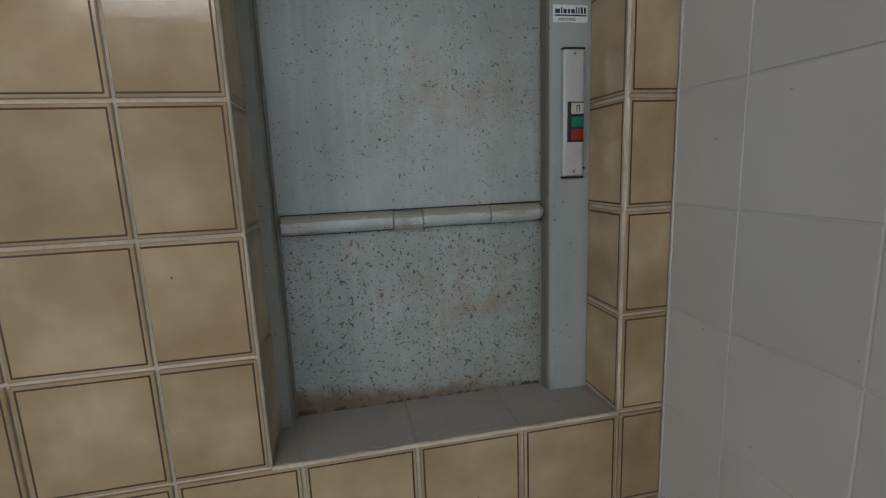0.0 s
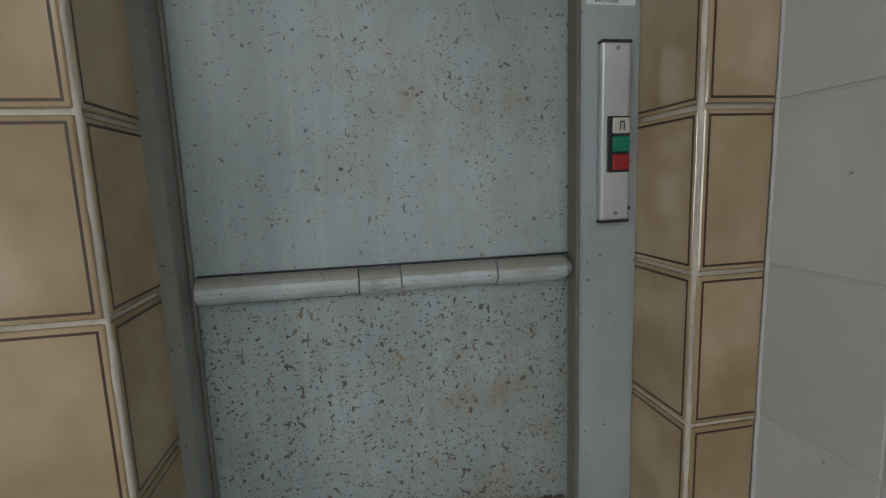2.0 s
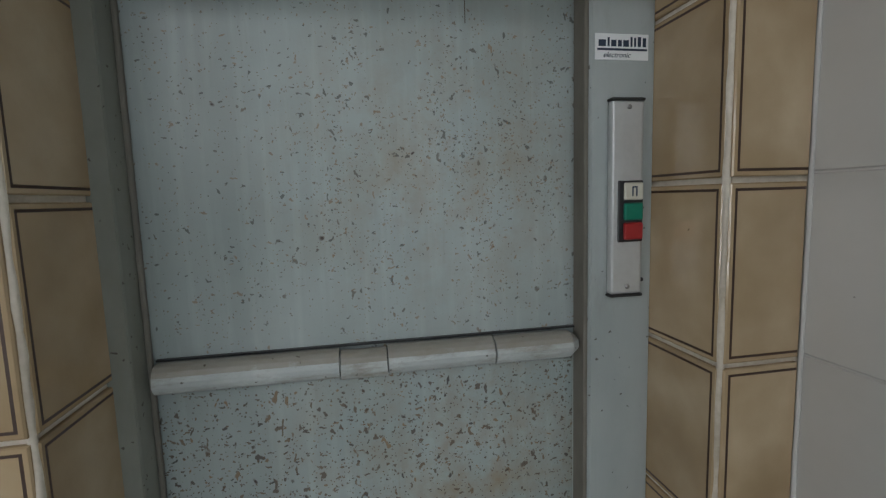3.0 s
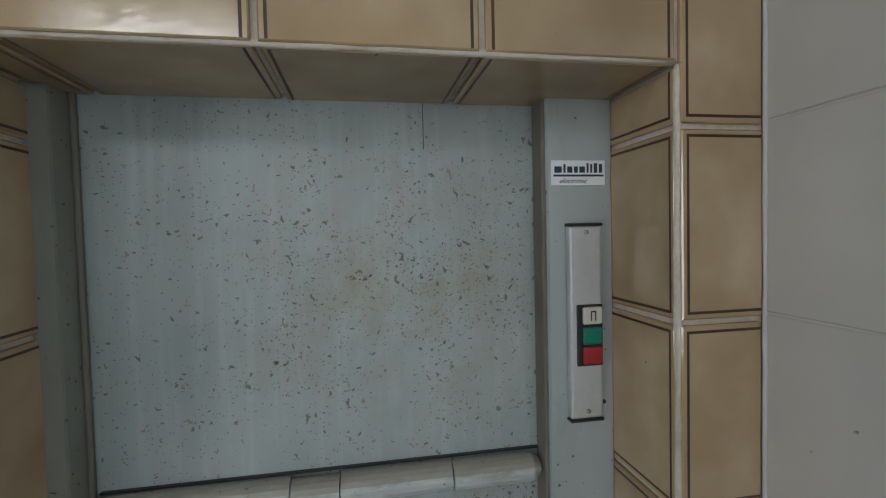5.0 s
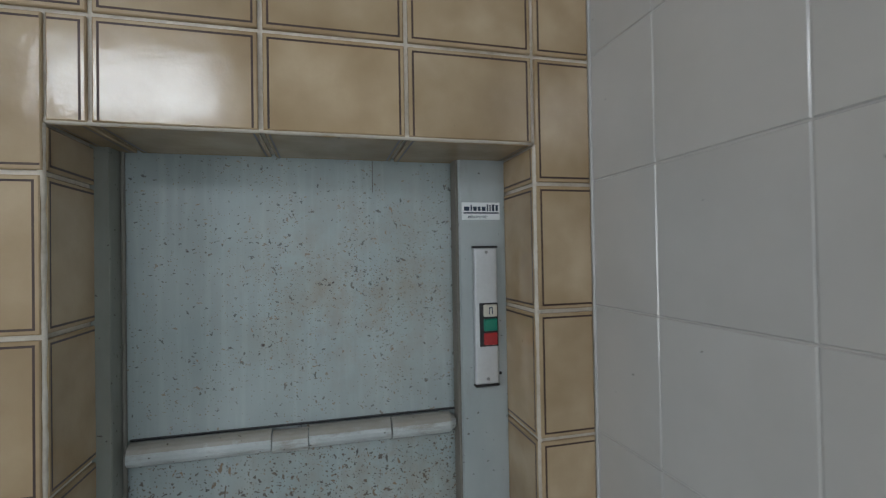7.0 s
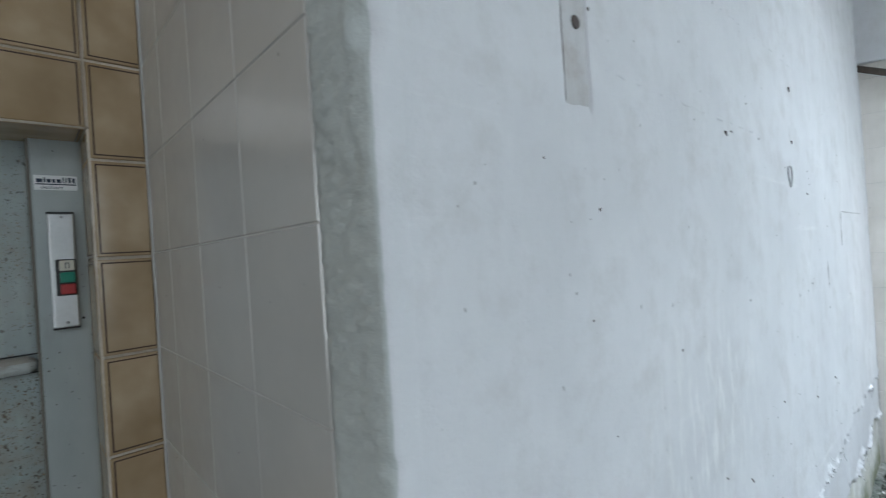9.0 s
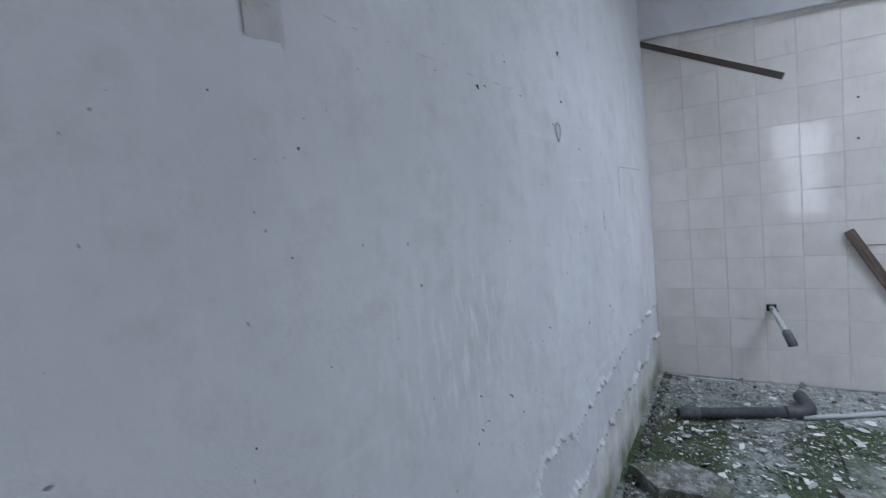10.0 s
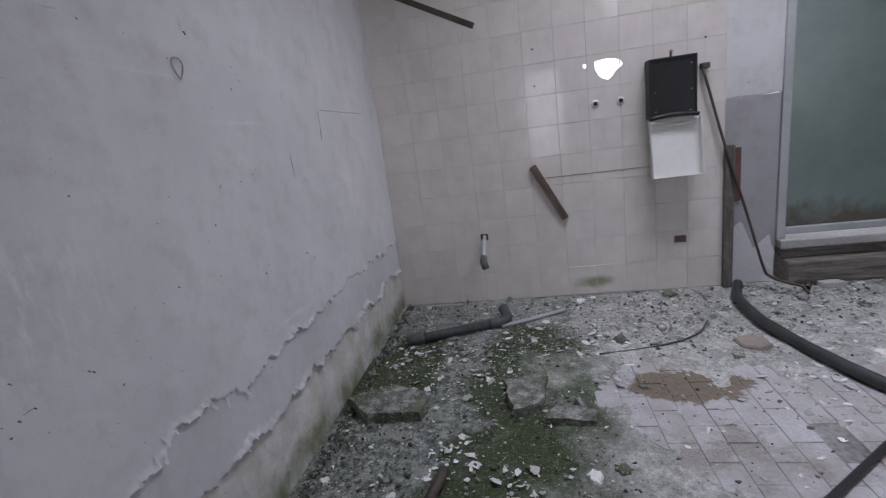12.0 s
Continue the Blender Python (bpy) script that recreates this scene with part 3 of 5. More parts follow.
def tube(points, radius, sides=12, bm=None, caps=True, hollow=0.0):
    """A round bar along a line of points; radius may be one number or one a point."""
    bm = bmesh.new() if bm is None else bm
    pts = [Vector(p) for p in points]
    rad = radius if isinstance(radius, (list, tuple)) else [radius] * len(pts)
    rings, up = [], None
    for i, p in enumerate(pts):
        way = (pts[min(i + 1, len(pts) - 1)] - pts[max(i - 1, 0)]).normalized()
        if up is None:
            up = way.orthogonal().normalized()
        up = (up - way * up.dot(way)).normalized()
        side = way.cross(up)
        rings.append([bm.verts.new(p + (up * math.cos(a) + side * math.sin(a)) * rad[i]) for a in [k * math.tau / sides for k in range(sides)]])
    for a, b in zip(rings, rings[1:]):
        for k in range(sides):
            bm.faces.new((a[k], a[(k + 1) % sides], b[(k + 1) % sides], b[k]))
    if caps:
        for ring, nxt, p in ((rings[0], pts[1], pts[0]), (rings[-1], pts[-2], pts[-1])):
            if hollow:
                inner = [bm.verts.new(p + (v.co - p) * 0.8) for v in ring]
                deep = [bm.verts.new(v.co + (nxt - p).normalized() * hollow) for v in inner]
                for k in range(sides):
                    q = (k + 1) % sides
                    bm.faces.new((ring[k], ring[q], inner[q], inner[k]))
                    bm.faces.new((inner[k], inner[q], deep[q], deep[k]))
                bm.faces.new(deep)
            else:
                bm.faces.new(ring)
    return bm


def curve_points(points, steps=8):
    """A smooth line through the points."""
    p = [Vector(q) for q in points]
    p = [2 * p[0] - p[1]] + p + [2 * p[-1] - p[-2]]
    out = []
    for i in range(1, len(p) - 2):
        for k in range(steps):
            t = k / steps
            a, b, c, d = p[i - 1:i + 3]
            out.append(0.5 * ((2 * b) + (c - a) * t + (2 * a - 5 * b + 4 * c - d) * t * t + (3 * b - a - 3 * c + d) * t ** 3))
    return out + [p[-2]]


def slab(outline, z0, z1, rough=0.006, bm=None, seed=1, tilt=(0, 0), inset=0.02):
    """A broken flat piece with a ragged rim."""
    rnd = random.Random(seed)
    bm = bmesh.new() if bm is None else bm
    ring = []
    for a, b in zip(outline, outline[1:] + outline[:1]):
        for k in range(4):
            t = k / 4
            ring.append(((a[0] + (b[0] - a[0]) * t) + rnd.uniform(-rough, rough), (a[1] + (b[1] - a[1]) * t) + rnd.uniform(-rough, rough)))
    cx, cy = sum(p[0] for p in ring) / len(ring), sum(p[1] for p in ring) / len(ring)
    lift = lambda x, y: (x - cx) * tilt[0] + (y - cy) * tilt[1]
    low = [bm.verts.new((x, y, z0 + lift(x, y))) for x, y in ring]
    mid = [bm.verts.new((x - (x - cx) * inset * 0.4, y - (y - cy) * inset * 0.4, z0 + (z1 - z0) * (0.82 - 0.5 * inset) + lift(x, y) + rnd.uniform(-rough, rough) * 0.5)) for x, y in ring]
    top = [bm.verts.new((x - (x - cx) * inset, y - (y - cy) * inset, z1 + lift(x, y) + rnd.uniform(-rough, rough) * 0.4)) for x, y in ring]
    n = len(ring)
    for a, b in ((low, mid), (mid, top)):
        for k in range(n):
            bm.faces.new((a[k], a[(k + 1) % n], b[(k + 1) % n], b[k]))
    hub = bm.verts.new((cx, cy, z1 + rnd.uniform(-rough, rough) * 0.4))
    for k in range(n):
        bm.faces.new((top[k], top[(k + 1) % n], hub))
    bm.faces.new(list(reversed(low)))
    return bm


def holed_plate(lo, hi, hole, depth, flare=1.0):
    """A plate in (y, z) with holes through it, thick along x: local x from 0 to depth."""
    bm = bmesh.new()
    edges = []
    for loop in [[lo, (hi[0], lo[1]), hi, (lo[0], hi[1])]] + hole:
        vs = [bm.verts.new((0, y, z)) for y, z in loop]
        edges += [bm.edges.new((vs[i], vs[(i + 1) % len(vs)])) for i in range(len(vs))]
    bmesh.ops.triangle_fill(bm, edges=edges, use_beauty=True, use_dissolve=False)
    made = bmesh.ops.extrude_face_region(bm, geom=list(bm.faces))["geom"]
    for v in made:
        if isinstance(v, bmesh.types.BMVert):
            for h in hole:
                if flare != 1.0 and any(abs(v.co.y - y) + abs(v.co.z - z) < 1e-4 for y, z in h):
                    cy, cz = sum(p[0] for p in h) / len(h), sum(p[1] for p in h) / len(h)
                    v.co.y, v.co.z = cy + (v.co.y - cy) * flare, cz + (v.co.z - cz) * flare
            v.co.x += depth
    return bm


def frac(x, z, scale, seed=0.0):
    return noise.fractal(Vector((x * scale, z * scale, seed)), 0.9, 2.1, 4)


# ---- the plan ----
FRONT_Y, GREY_X, WHITE_Y, FAR_X = 0.750, 0.580, -0.068, 4.000
CEIL_Z, BACK_Y, BACK2_Y, LEFT_X, PIER_X = 3.40, -2.60, -4.00, -2.40, 4.060
OX0, OX1, OZ0, OZ1 = -0.1545, 0.480, 0.841, 1.682
HATCH_Y = 0.905
P = 0.1955

# floor, ceiling and the walls that close the place
bm = bmesh.new()
nx, ny = 130, 95
fx0, fx1, fy0, fy1 = LEFT_X - 0.2, 4.5, BACK2_Y - 0.2, 1.4
grid = [[None] * (ny + 1) for _ in range(nx + 1)]
for i in range(nx + 1):
    for j in range(ny + 1):
        x, y = fx0 + (fx1 - fx0) * i / nx, fy0 + (fy1 - fy0) * j / ny
        grid[i][j] = bm.verts.new((x, y, -0.004 + 0.006 * frac(x, y, 3.0, 4.0)))
for i in range(nx):
    for j in range(ny):
        bm.faces.new((grid[i][j], grid[i + 1][j], grid[i + 1][j + 1], grid[i][j + 1]))
solo("floor", bm, FLOOR, "dirty concrete floor with moss, dust and plaster crumbs", "floor", "structure", True)

bm = bmesh.new()
sx0, sx1, sy0, sy1 = 2.3, 3.3, -2.95, -1.55
# unseen; a metre deep so the shaft keeps skylight off the upper walls
for lo, hi in (((LEFT_X - 0.2, BACK2_Y - 0.2), (sx0, 1.4)), ((sx1, BACK2_Y - 0.2), (4.6, 1.4)), ((sx0, BACK2_Y - 0.2), (sx1, sy0)), ((sx0, sy1), (sx1, 1.4))):
    box((*lo, CEIL_Z), (*hi, CEIL_Z + 1.0), bm=bm)
solo("ceiling", bm, CEIL, "unseen stained plaster ceiling, its deep skylight shaft shaping the light", "ceiling", "structure")


def shell(name, boxes, mat, label):
    bm = bmesh.new()
    for lo, hi in boxes:
        box(lo, hi, bm=bm)
    return solo(name, bm, mat, label, "wall", "structure")


DZ = 2.15
# unseen walls, added to close the place; grey keeps bounced light low
shell("wall_west", [((LEFT_X - 0.2, BACK_Y - 0.2, 0), (LEFT_X, -1.9, CEIL_Z)), ((LEFT_X - 0.2, -1.2, 0), (LEFT_X, 1.4, CEIL_Z)), ((LEFT_X - 0.2, -1.9, DZ), (LEFT_X, -1.2, CEIL_Z))], DADO, "plain grey plaster wall with an open doorway")
shell("wall_south", [((LEFT_X, BACK_Y - 0.2, 0), (0.4, BACK_Y, 2.6)), ((LEFT_X, BACK_Y - 0.2, 3.15), (0.4, BACK_Y, CEIL_Z)), ((LEFT_X, BACK_Y - 0.2, 2.6), (-1.85, BACK_Y, 3.15)), ((-0.65, BACK_Y - 0.2, 2.6), (0.4, BACK_Y, 3.15))], DADO, "plain grey plaster wall with a high window opening")
shell("wall_return", [((0.4, BACK2_Y, 0), (0.6, BACK_Y, CEIL_Z))], DADO, "plain grey plaster return wall")
# this opening is assumed; it only lets the side fill light in
shell("wall_south_east", [((0.4, BACK2_Y - 0.2, 0), (0.8, BACK2_Y, CEIL_Z)), ((2.2, BACK2_Y - 0.2, 0), (4.5, BACK2_Y, CEIL_Z)), ((0.8, BACK2_Y - 0.2, 0), (2.2, BACK2_Y, 0.9)), ((0.8, BACK2_Y - 0.2, 2.4), (2.2, BACK2_Y, CEIL_Z))], DADO, "unseen grey plaster wall with an assumed opening for the fill lamp")

# ---- the tiled wall with the hatch ----
bm = bmesh.new()
y0, y1 = FRONT_Y + 0.003, FRONT_Y + 0.10
for lo, hi in (((LEFT_X, 0), (OX0 - 0.004, CEIL_Z)), ((OX1 + 0.004, 0), (GREY_X + 0.05, CEIL_Z)), ((OX0 - 0.004, 0), (OX1 + 0.004, OZ0 - 0.0028)), ((OX0 - 0.004, OZ1 + 0.004), (OX1 + 0.004, CEIL_Z))):
    box((lo[0], y0, lo[1]), (hi[0], HATCH_Y + 0.1, hi[1]), bm=bm)
box((OX0 - 0.1, HATCH_Y + 0.101, OZ0 - 0.1), (OX1 + 0.1, HATCH_Y + 0.2, OZ1 + 0.1), bm=bm)
wall_north = solo("wall_north", bm, GROUT, "wall of beige glazed tiles with brown border lines and pale joints", "wall", "structure")

TILE_MESH = {}


def tile_mesh(w, h, sides, thick=0.006, mats=(), key=""):
    """A tile in local x and z that faces -y; a brown line runs along the sides named in sides (l r b t)."""
    k = (round(w, 3), round(h, 3), sides, key)
    if k in TILE_MESH:
        return TILE_MESH[k]
    a, b, e = 0.0052, 0.0029, 0.0014

    def cuts(size, lo, hi):
        c = [(0.0, False)]
        if lo:
            c += [(a, True), (a + b, False)]
        if hi:
            c += [(size - a - b, True), (size - a, False)]
        return c + [(size, False)]

    cx, cz = cuts(w, "l" in sides, "r" in sides), cuts(h, "b" in sides, "t" in sides)
    bm = bmesh.new()

    def at(i, j):
        x, z = cx[i][0] - w / 2, cz[j][0] - h / 2
        x += e if i == 0 else -e if i == len(cx) - 1 else 0
        z += e if j == 0 else -e if j == len(cz) - 1 else 0
        return (x, -thick, z)

    vs = [[bm.verts.new(at(i, j)) for j in range(len(cz))] for i in range(len(cx))]
    for i in range(len(cx) - 1):
        for j in range(len(cz) - 1):
            f = bm.faces.new((vs[i][j], vs[i + 1][j], vs[i + 1][j + 1], vs[i][j + 1]))
            mx, mz = (cx[i][0] + cx[i + 1][0]) / 2, (cz[j][0] + cz[j + 1][0]) / 2
            low_x, high_x = (a if "l" in sides else 0), w - (a if "r" in sides else 0)
            low_z, high_z = (a if "b" in sides else 0), h - (a if "t" in sides else 0)
            inside = low_x <= mx <= high_x and low_z <= mz <= high_z
            if inside and (cx[i][1] or cz[j][1]):
                f.material_index = 1
    rim = [vs[i][0] for i in range(len(cx))] + [vs[-1][j] for j in range(1, len(cz))] + [vs[i][-1] for i in range(len(cx) - 2, -1, -1)] + [vs[0][j] for j in range(len(cz) - 2, 0, -1)]
    out = []
    for v in rim:
        x = -w / 2 if v.co.x < -w / 2 + 2 * e else w / 2 if v.co.x > w / 2 - 2 * e else v.co.x
        z = -h / 2 if v.co.z < -h / 2 + 2 * e else h / 2 if v.co.z > h / 2 - 2 * e else v.co.z
        out.append((bm.verts.new((x, -thick + e, z)), bm.verts.new((x, 0.0, z))))
    for k2 in range(len(rim)):
        n = (k2 + 1) % len(rim)
        bm.faces.new((rim[k2], rim[n], out[n][0], out[k2][0]))
        bm.faces.new((out[k2][0], out[n][0], out[n][1], out[k2][1]))
    me = finish_mesh("tile", bm, mats or (GLAZE, LINE))
    TILE_MESH[k] = me
    return me


GAP = 0.0032
RT = random.Random(5)


def lay(x0, x1, z0, z1, sides, parent, facing, plane, mats=(), key="", gap=GAP, wobble=0.0006, lean=0.12):
    """One tile between two joints. facing: north wall 'y', or reveals and side walls 'x-', 'x+', 'z-', 'z+'."""
    g0, g1 = gap, gap
    w, h = x1 - x0 - 2 * g0, z1 - z0 - 2 * g1
    if w < 0.01 or h < 0.01:
        return None
    ob = new("tile", tile_mesh(w, h, sides, mats=mats, key=key))
    c, d = (x0 + x1) / 2, (z0 + z1) / 2
    off = RT.uniform(-wobble, wobble)
    if facing == "y":
        m = pose(c, plane + off, d)
    elif facing == "x-":
        m = pose(plane + off, c, d, 0, 0, -90)
    elif facing == "x+":
        m = pose(plane + off, c, d, 0, 0, 90)
    elif facing == "z-":
        m = pose(c, d, plane + off, 90, 0, 0)
    else:
        m = pose(c, d, plane + off, -90, 0, 0)
    ob.matrix_basis = m @ pose(0, 0, 0, RT.uniform(-lean, lean), 0, RT.uniform(-lean, lean))
    ob.parent = parent
    return ob


# columns and rows of the beige tiles; the hatch opening cuts them
xs = [OX1 - P * k for k in range(13, -1, -1)] + [GREY_X - 0.002]
zs = [1.622 + P * k for k in range(-8, 10)]
zs = [z for z in zs if 0 <= z < CEIL_Z]
for i in range(len(xs) - 1):
    for j in range(len(zs) - 1):
        x0, x1, z0, z1 = xs[i], xs[i + 1], zs[j], zs[j + 1]
        sides = "lrbt" if x1 - x0 > 0.15 else "lbt"
        if x1 > OX0 + 0.01 and x0 < OX1 - 0.01 and z1 > OZ0 + 0.01 and z0 < OZ1 - 0.01:
            if z1 > OZ1 + 0.02:                       # row over the opening
                if x0 < OX0 - 0.02:
                    lay(x0, OX0 + 0.002, z0, z1, "lbt", wall_north, "y", FRONT_Y + 0.003)
                    lay(OX0, x1, OZ1, z1, "rt", wall_north, "y", FRONT_Y + 0.003)
                else:
                    lay(x0, x1, OZ1, z1, "lrt", wall_north, "y", FRONT_Y + 0.003)
            elif x0 < OX0 - 0.02:
                lay(x0, OX0, z0, z1, "rbt", wall_north, "y", FRONT_Y + 0.003)
            continue
        if x0 > 0.47:
            sides = "lbt"
        lay(x0, x1, z0, z1, sides, wall_north, "y", FRONT_Y + 0.003)
# reveals, soffit and sill
cutz = [OZ0] + [z for z in zs if OZ0 + 0.02 < z < OZ1 - 0.01] + [OZ1]
for a, b in zip(cutz, cutz[1:]):
    top = "t" if b < OZ1 - 0.01 else ""
    lay(FRONT_Y, HATCH_Y + 0.02, a, b, "r" + "b" + top, wall_north, "x-", OX1 + 0.005)
    lay(FRONT_Y, HATCH_Y + 0.02, a, b, "l" + "b" + top, wall_north, "x+", OX0 - 0.005)
cutx = [OX0] + [x for x in xs if OX0 + 0.02 < x < OX1 - 0.01] + [OX1]
for a, b in zip(cutx, cutx[1:]):
    lay(a, b, FRONT_Y, HATCH_Y + 0.02, "lr", wall_north, "z-", OZ1 + 0.005)
    lay(a, b, FRONT_Y + 0.006, HATCH_Y + 0.02, "", wall_north, "z+", OZ0 - 0.007, (SILL,), "sill", 0.0025)
part("sill_bed", box((OX0, FRONT_Y + 0.004, OZ0 - 0.0029), (OX1, HATCH_Y + 0.02, OZ0 - 0.0018)), SILL, wall_north)
# worn pale beads of grout along the edges of the opening
RB = random.Random(9)


def bead(name, a, b, r, parent, mat=GROUT):
    a, b = Vector(a), Vector(b)
    n = max(6, int((b - a).length / 0.02))
    pts = [a.lerp(b, k / n) + Vector((RB.uniform(-1, 1), RB.uniform(-1, 1), RB.uniform(-1, 1))) * r * 0.12 for k in range(n + 1)]
    return part(name, tube(pts, [r * RB.uniform(0.8, 1.1) for _ in pts], 8), mat, parent, "", True)


E = 0.0035
bead("grout_bead", (OX0 - E, FRONT_Y + E, OZ0), (OX0 - E, FRONT_Y + E, OZ1), 0.0044, wall_north)
bead("grout_bead", (OX1 + E, FRONT_Y + E, OZ0), (OX1 + E, FRONT_Y + E, OZ1), 0.0044, wall_north)
bead("grout_bead", (OX0, FRONT_Y + E, OZ1 + E), (OX1, FRONT_Y + E, OZ1 + E), 0.0040, wall_north)
bead("grout_bead", (OX0, FRONT_Y + 0.002, OZ0 - 0.004), (OX1, FRONT_Y + 0.002, OZ0 - 0.004), 0.005, wall_north)
bead("grout_bead", (GREY_X - 0.002, FRONT_Y - 0.003, 0), (GREY_X - 0.002, FRONT_Y - 0.003, CEIL_Z), 0.0026, wall_north, GREY_GROUT)

# ---- the block between the two rooms: grey tiles, rough arris, painted plaster ----
bm = box((GREY_X + 0.0007, 0.02, 0), (GREY_X + 0.12, FRONT_Y + 0.05, CEIL_Z))
wall_grey = solo("wall_grey", bm, GREY_GROUT, "wall of large smooth pale grey tiles with fine joints", "wall", "structure")
gy = [0.020, 0.212, 0.408, 0.604, FRONT_Y - 0.002]
for i in range(4):
    for j in range(len(zs) - 1):
        lay(gy[i], gy[i + 1], zs[j] + 0.006, zs[j + 1] + 0.006, "", wall_grey, "x-", GREY_X + 0.005, (GREY_TILE,), "grey", 0.0009, 0.0002)

# rough plaster arris, swept up the corner
bm = bmesh.new()
prof = [(GREY_X + 0.02, 0.026), (GREY_X + 0.001, 0.022)] + [(GREY_X + 0.001 * (-1) ** k, 0.014 - 0.0072 * k) for k in range(11)] + [(GREY_X + 0.0005, -0.068), (GREY_X + 0.003, -0.0735), (GREY_X + 0.011, -0.073), (GREY_X + 0.025, WHITE_Y - 0.003), (GREY_X + 0.04, WHITE_Y + 0.001)]
rows = []
nz = 760
for k in range(nz + 1):
    z = CEIL_Z * k / nz
    nick = 0.012 * math.exp(-((z - 1.585) / 0.022) ** 2) + 0.006 * math.exp(-((z - 1.225) / 0.01) ** 2) + 0.004 * max(0, frac(0.3, z, 9, 7.0))
    row = []
    for q, (x, y) in enumerate(prof):
        amp = 0.0085 if 1 < q < 13 else 0.0016
        rough = amp * 0.12 * frac(y * 2, z, 14, 2.0) + amp * 0.3 * frac(y * 1.3, z, 60, 5.0) + amp * 0.6 * frac(y, z, 130, 8.0)
        near = max(0.0, 1 - abs(q - 13.7) / 2.2)
        row.append(bm.verts.new((x + rough + nick * near, y + (nick * near) + (0.0008 * frac(x, z, 30, 3.0)), z)))
    rows.append(row)
for a, b in zip(rows, rows[1:]):
    for k in range(len(prof) - 1):
        bm.faces.new((a[k], a[k + 1], b[k + 1], b[k])).material_index = int(k >= 14)
part("plaster_edge", bm, (EDGE, PAINT), wall_grey, "rough chipped plaster edge", True)

# painted plaster, with two peeled edges low down and a filled chase
X0, X1 = GREY_X + 0.024, FAR_X + 0.10


def peel(x):
    e1 = 0.55 + 0.06 * frac(x, 0, 3.2, 11.0) + 0.022 * frac(x, 0, 9, 12.0)
    e2 = 0.325 + 0.065 * frac(x, 0, 2.6, 13.0) + 0.024 * frac(x, 0, 8, 14.0) - 0.02 * (x - 2.4)
    return e1, e2


def wall_offset(x, z):
    e1, e2 = peel(x)
    e1 += 0.014 * frac(x, z, 12, 15.0) + 0.007 * frac(x, z, 38, 51.0)
    e2 += 0.016 * frac(x, z, 11, 16.0) + 0.008 * frac(x, z, 42, 52.0)
    y = 0.004 * frac(x, z, 1.3, 17.0) + 0.0012 * frac(x, z, 9, 18.0)
    layer = 0
    # the paint curls outwards just above each broken edge
    curl = max(0.0, 0.3 + 1.3 * frac(x, z, 4, 21.0))
    if z < e1:
        y += 0.006
        layer = 1
    elif z < e1 + 0.03:
        y -= 0.014 * curl * (1 - (z - e1) / 0.03) ** 2
    if z < e2:
        y += 0.012 + 0.005 * frac(x, z, 8, 19.0)
        layer = 2
    elif z < e2 + 0.04:
        y -= 0.022 * curl * (1 - (z - e2) / 0.04) ** 2
    if 0.876 < x < 0.936 and z > 1.562:
        y += 0.006
    hole = math.hypot(x - 0.915, z - 1.682)
    if hole < 0.012:
        y += 0.02
    return y, layer


nx = 860
zc = [k * 0.0057 for k in range(141)] + [0.805 + 0.018 * k for k in range(66)] + [2.0 + 0.1 * k for k in range(15)]
verts, faces, mi = [], [], []
for x in [X0 + (X1 - X0) * k / nx for k in range(nx + 1)]:
    for z in zc:
        y, _ = wall_offset(x, z)
        lip = min(1.0, (x - X0) / 0.02)
        verts.append((x, WHITE_Y + y * lip, z))
n = len(zc)
for i in range(nx):
    for j in range(n - 1):
        faces.append((i * n + j, (i + 1) * n + j, (i + 1) * n + j + 1, i * n + j + 1))
        mi.append(wall_offset(X0 + (X1 - X0) * (i + 0.5) / nx, (zc[j] + zc[j + 1]) / 2)[1])
me = bpy.data.meshes.new("wall_white")
me.from_pydata(verts, [], faces)
for m in (PAINT, SKIM, BARE):
    me.materials.append(m)
me.polygons.foreach_set("material_index", mi)
me.polygons.foreach_set("use_smooth", [max(verts[v][1] for v in f) - min(verts[v][1] for v in f) < 0.0035 for f in faces])
me.update()
wall_white = tagged(new("wall_white", me), "white painted plaster wall, peeling and mossy at its foot", "wall", "", "structure")
# curled tongues of paint along the two broken edges
RC = random.Random(31)
verts, faces = [], []
for _ in range(64):
    x = RC.uniform(1.1, 3.96)
    e = peel(x)[0 if RC.random() < 0.45 else 1]
    z = e + RC.uniform(-0.02, 0.035)
    e_off = wall_offset(x, z + 0.02)[0]
    w, h, out = RC.uniform(0.004, 0.018), RC.uniform(0.012, 0.042), RC.uniform(0.003, 0.014)
    lean = RC.uniform(-0.5, 0.5) * h
    base = len(verts)
    for t, o in ((0.0, 0.0), (0.55, 0.35), (1.0, 1.0)):
        for u in (-1, 1):
            ww = w * (1 - t * RC.uniform(0.3, 0.9))
            for back in (0.0, 0.0011):
                verts.append((x + u * ww / 2 + lean * t, WHITE_Y + e_off - out * o - 0.0008 + back, z - h * t + 0.012))
    for k in (0, 4):
        a = base + k
        faces += [(a, a + 2, a + 6, a + 4), (a + 1, a + 5, a + 7, a + 3), (a, a + 4, a + 5, a + 1), (a + 2, a + 3, a + 7, a + 6)]
    faces.append((base + 8, base + 10, base + 11, base + 9))
me = bpy.data.meshes.new("paint_curls")
me.from_pydata(verts, [], faces)
me.materials.append(PAINT)
me.update()
curls = tagged(new("paint_curls", me), "curled paint tongues along the peeling edges", kind="stuff")
curls.parent = wall_white
part("core", box((GREY_X + 0.03, WHITE_Y + 0.04, 0), (FAR_X + 0.3, 0.0, CEIL_Z)), PAINT, wall_white)

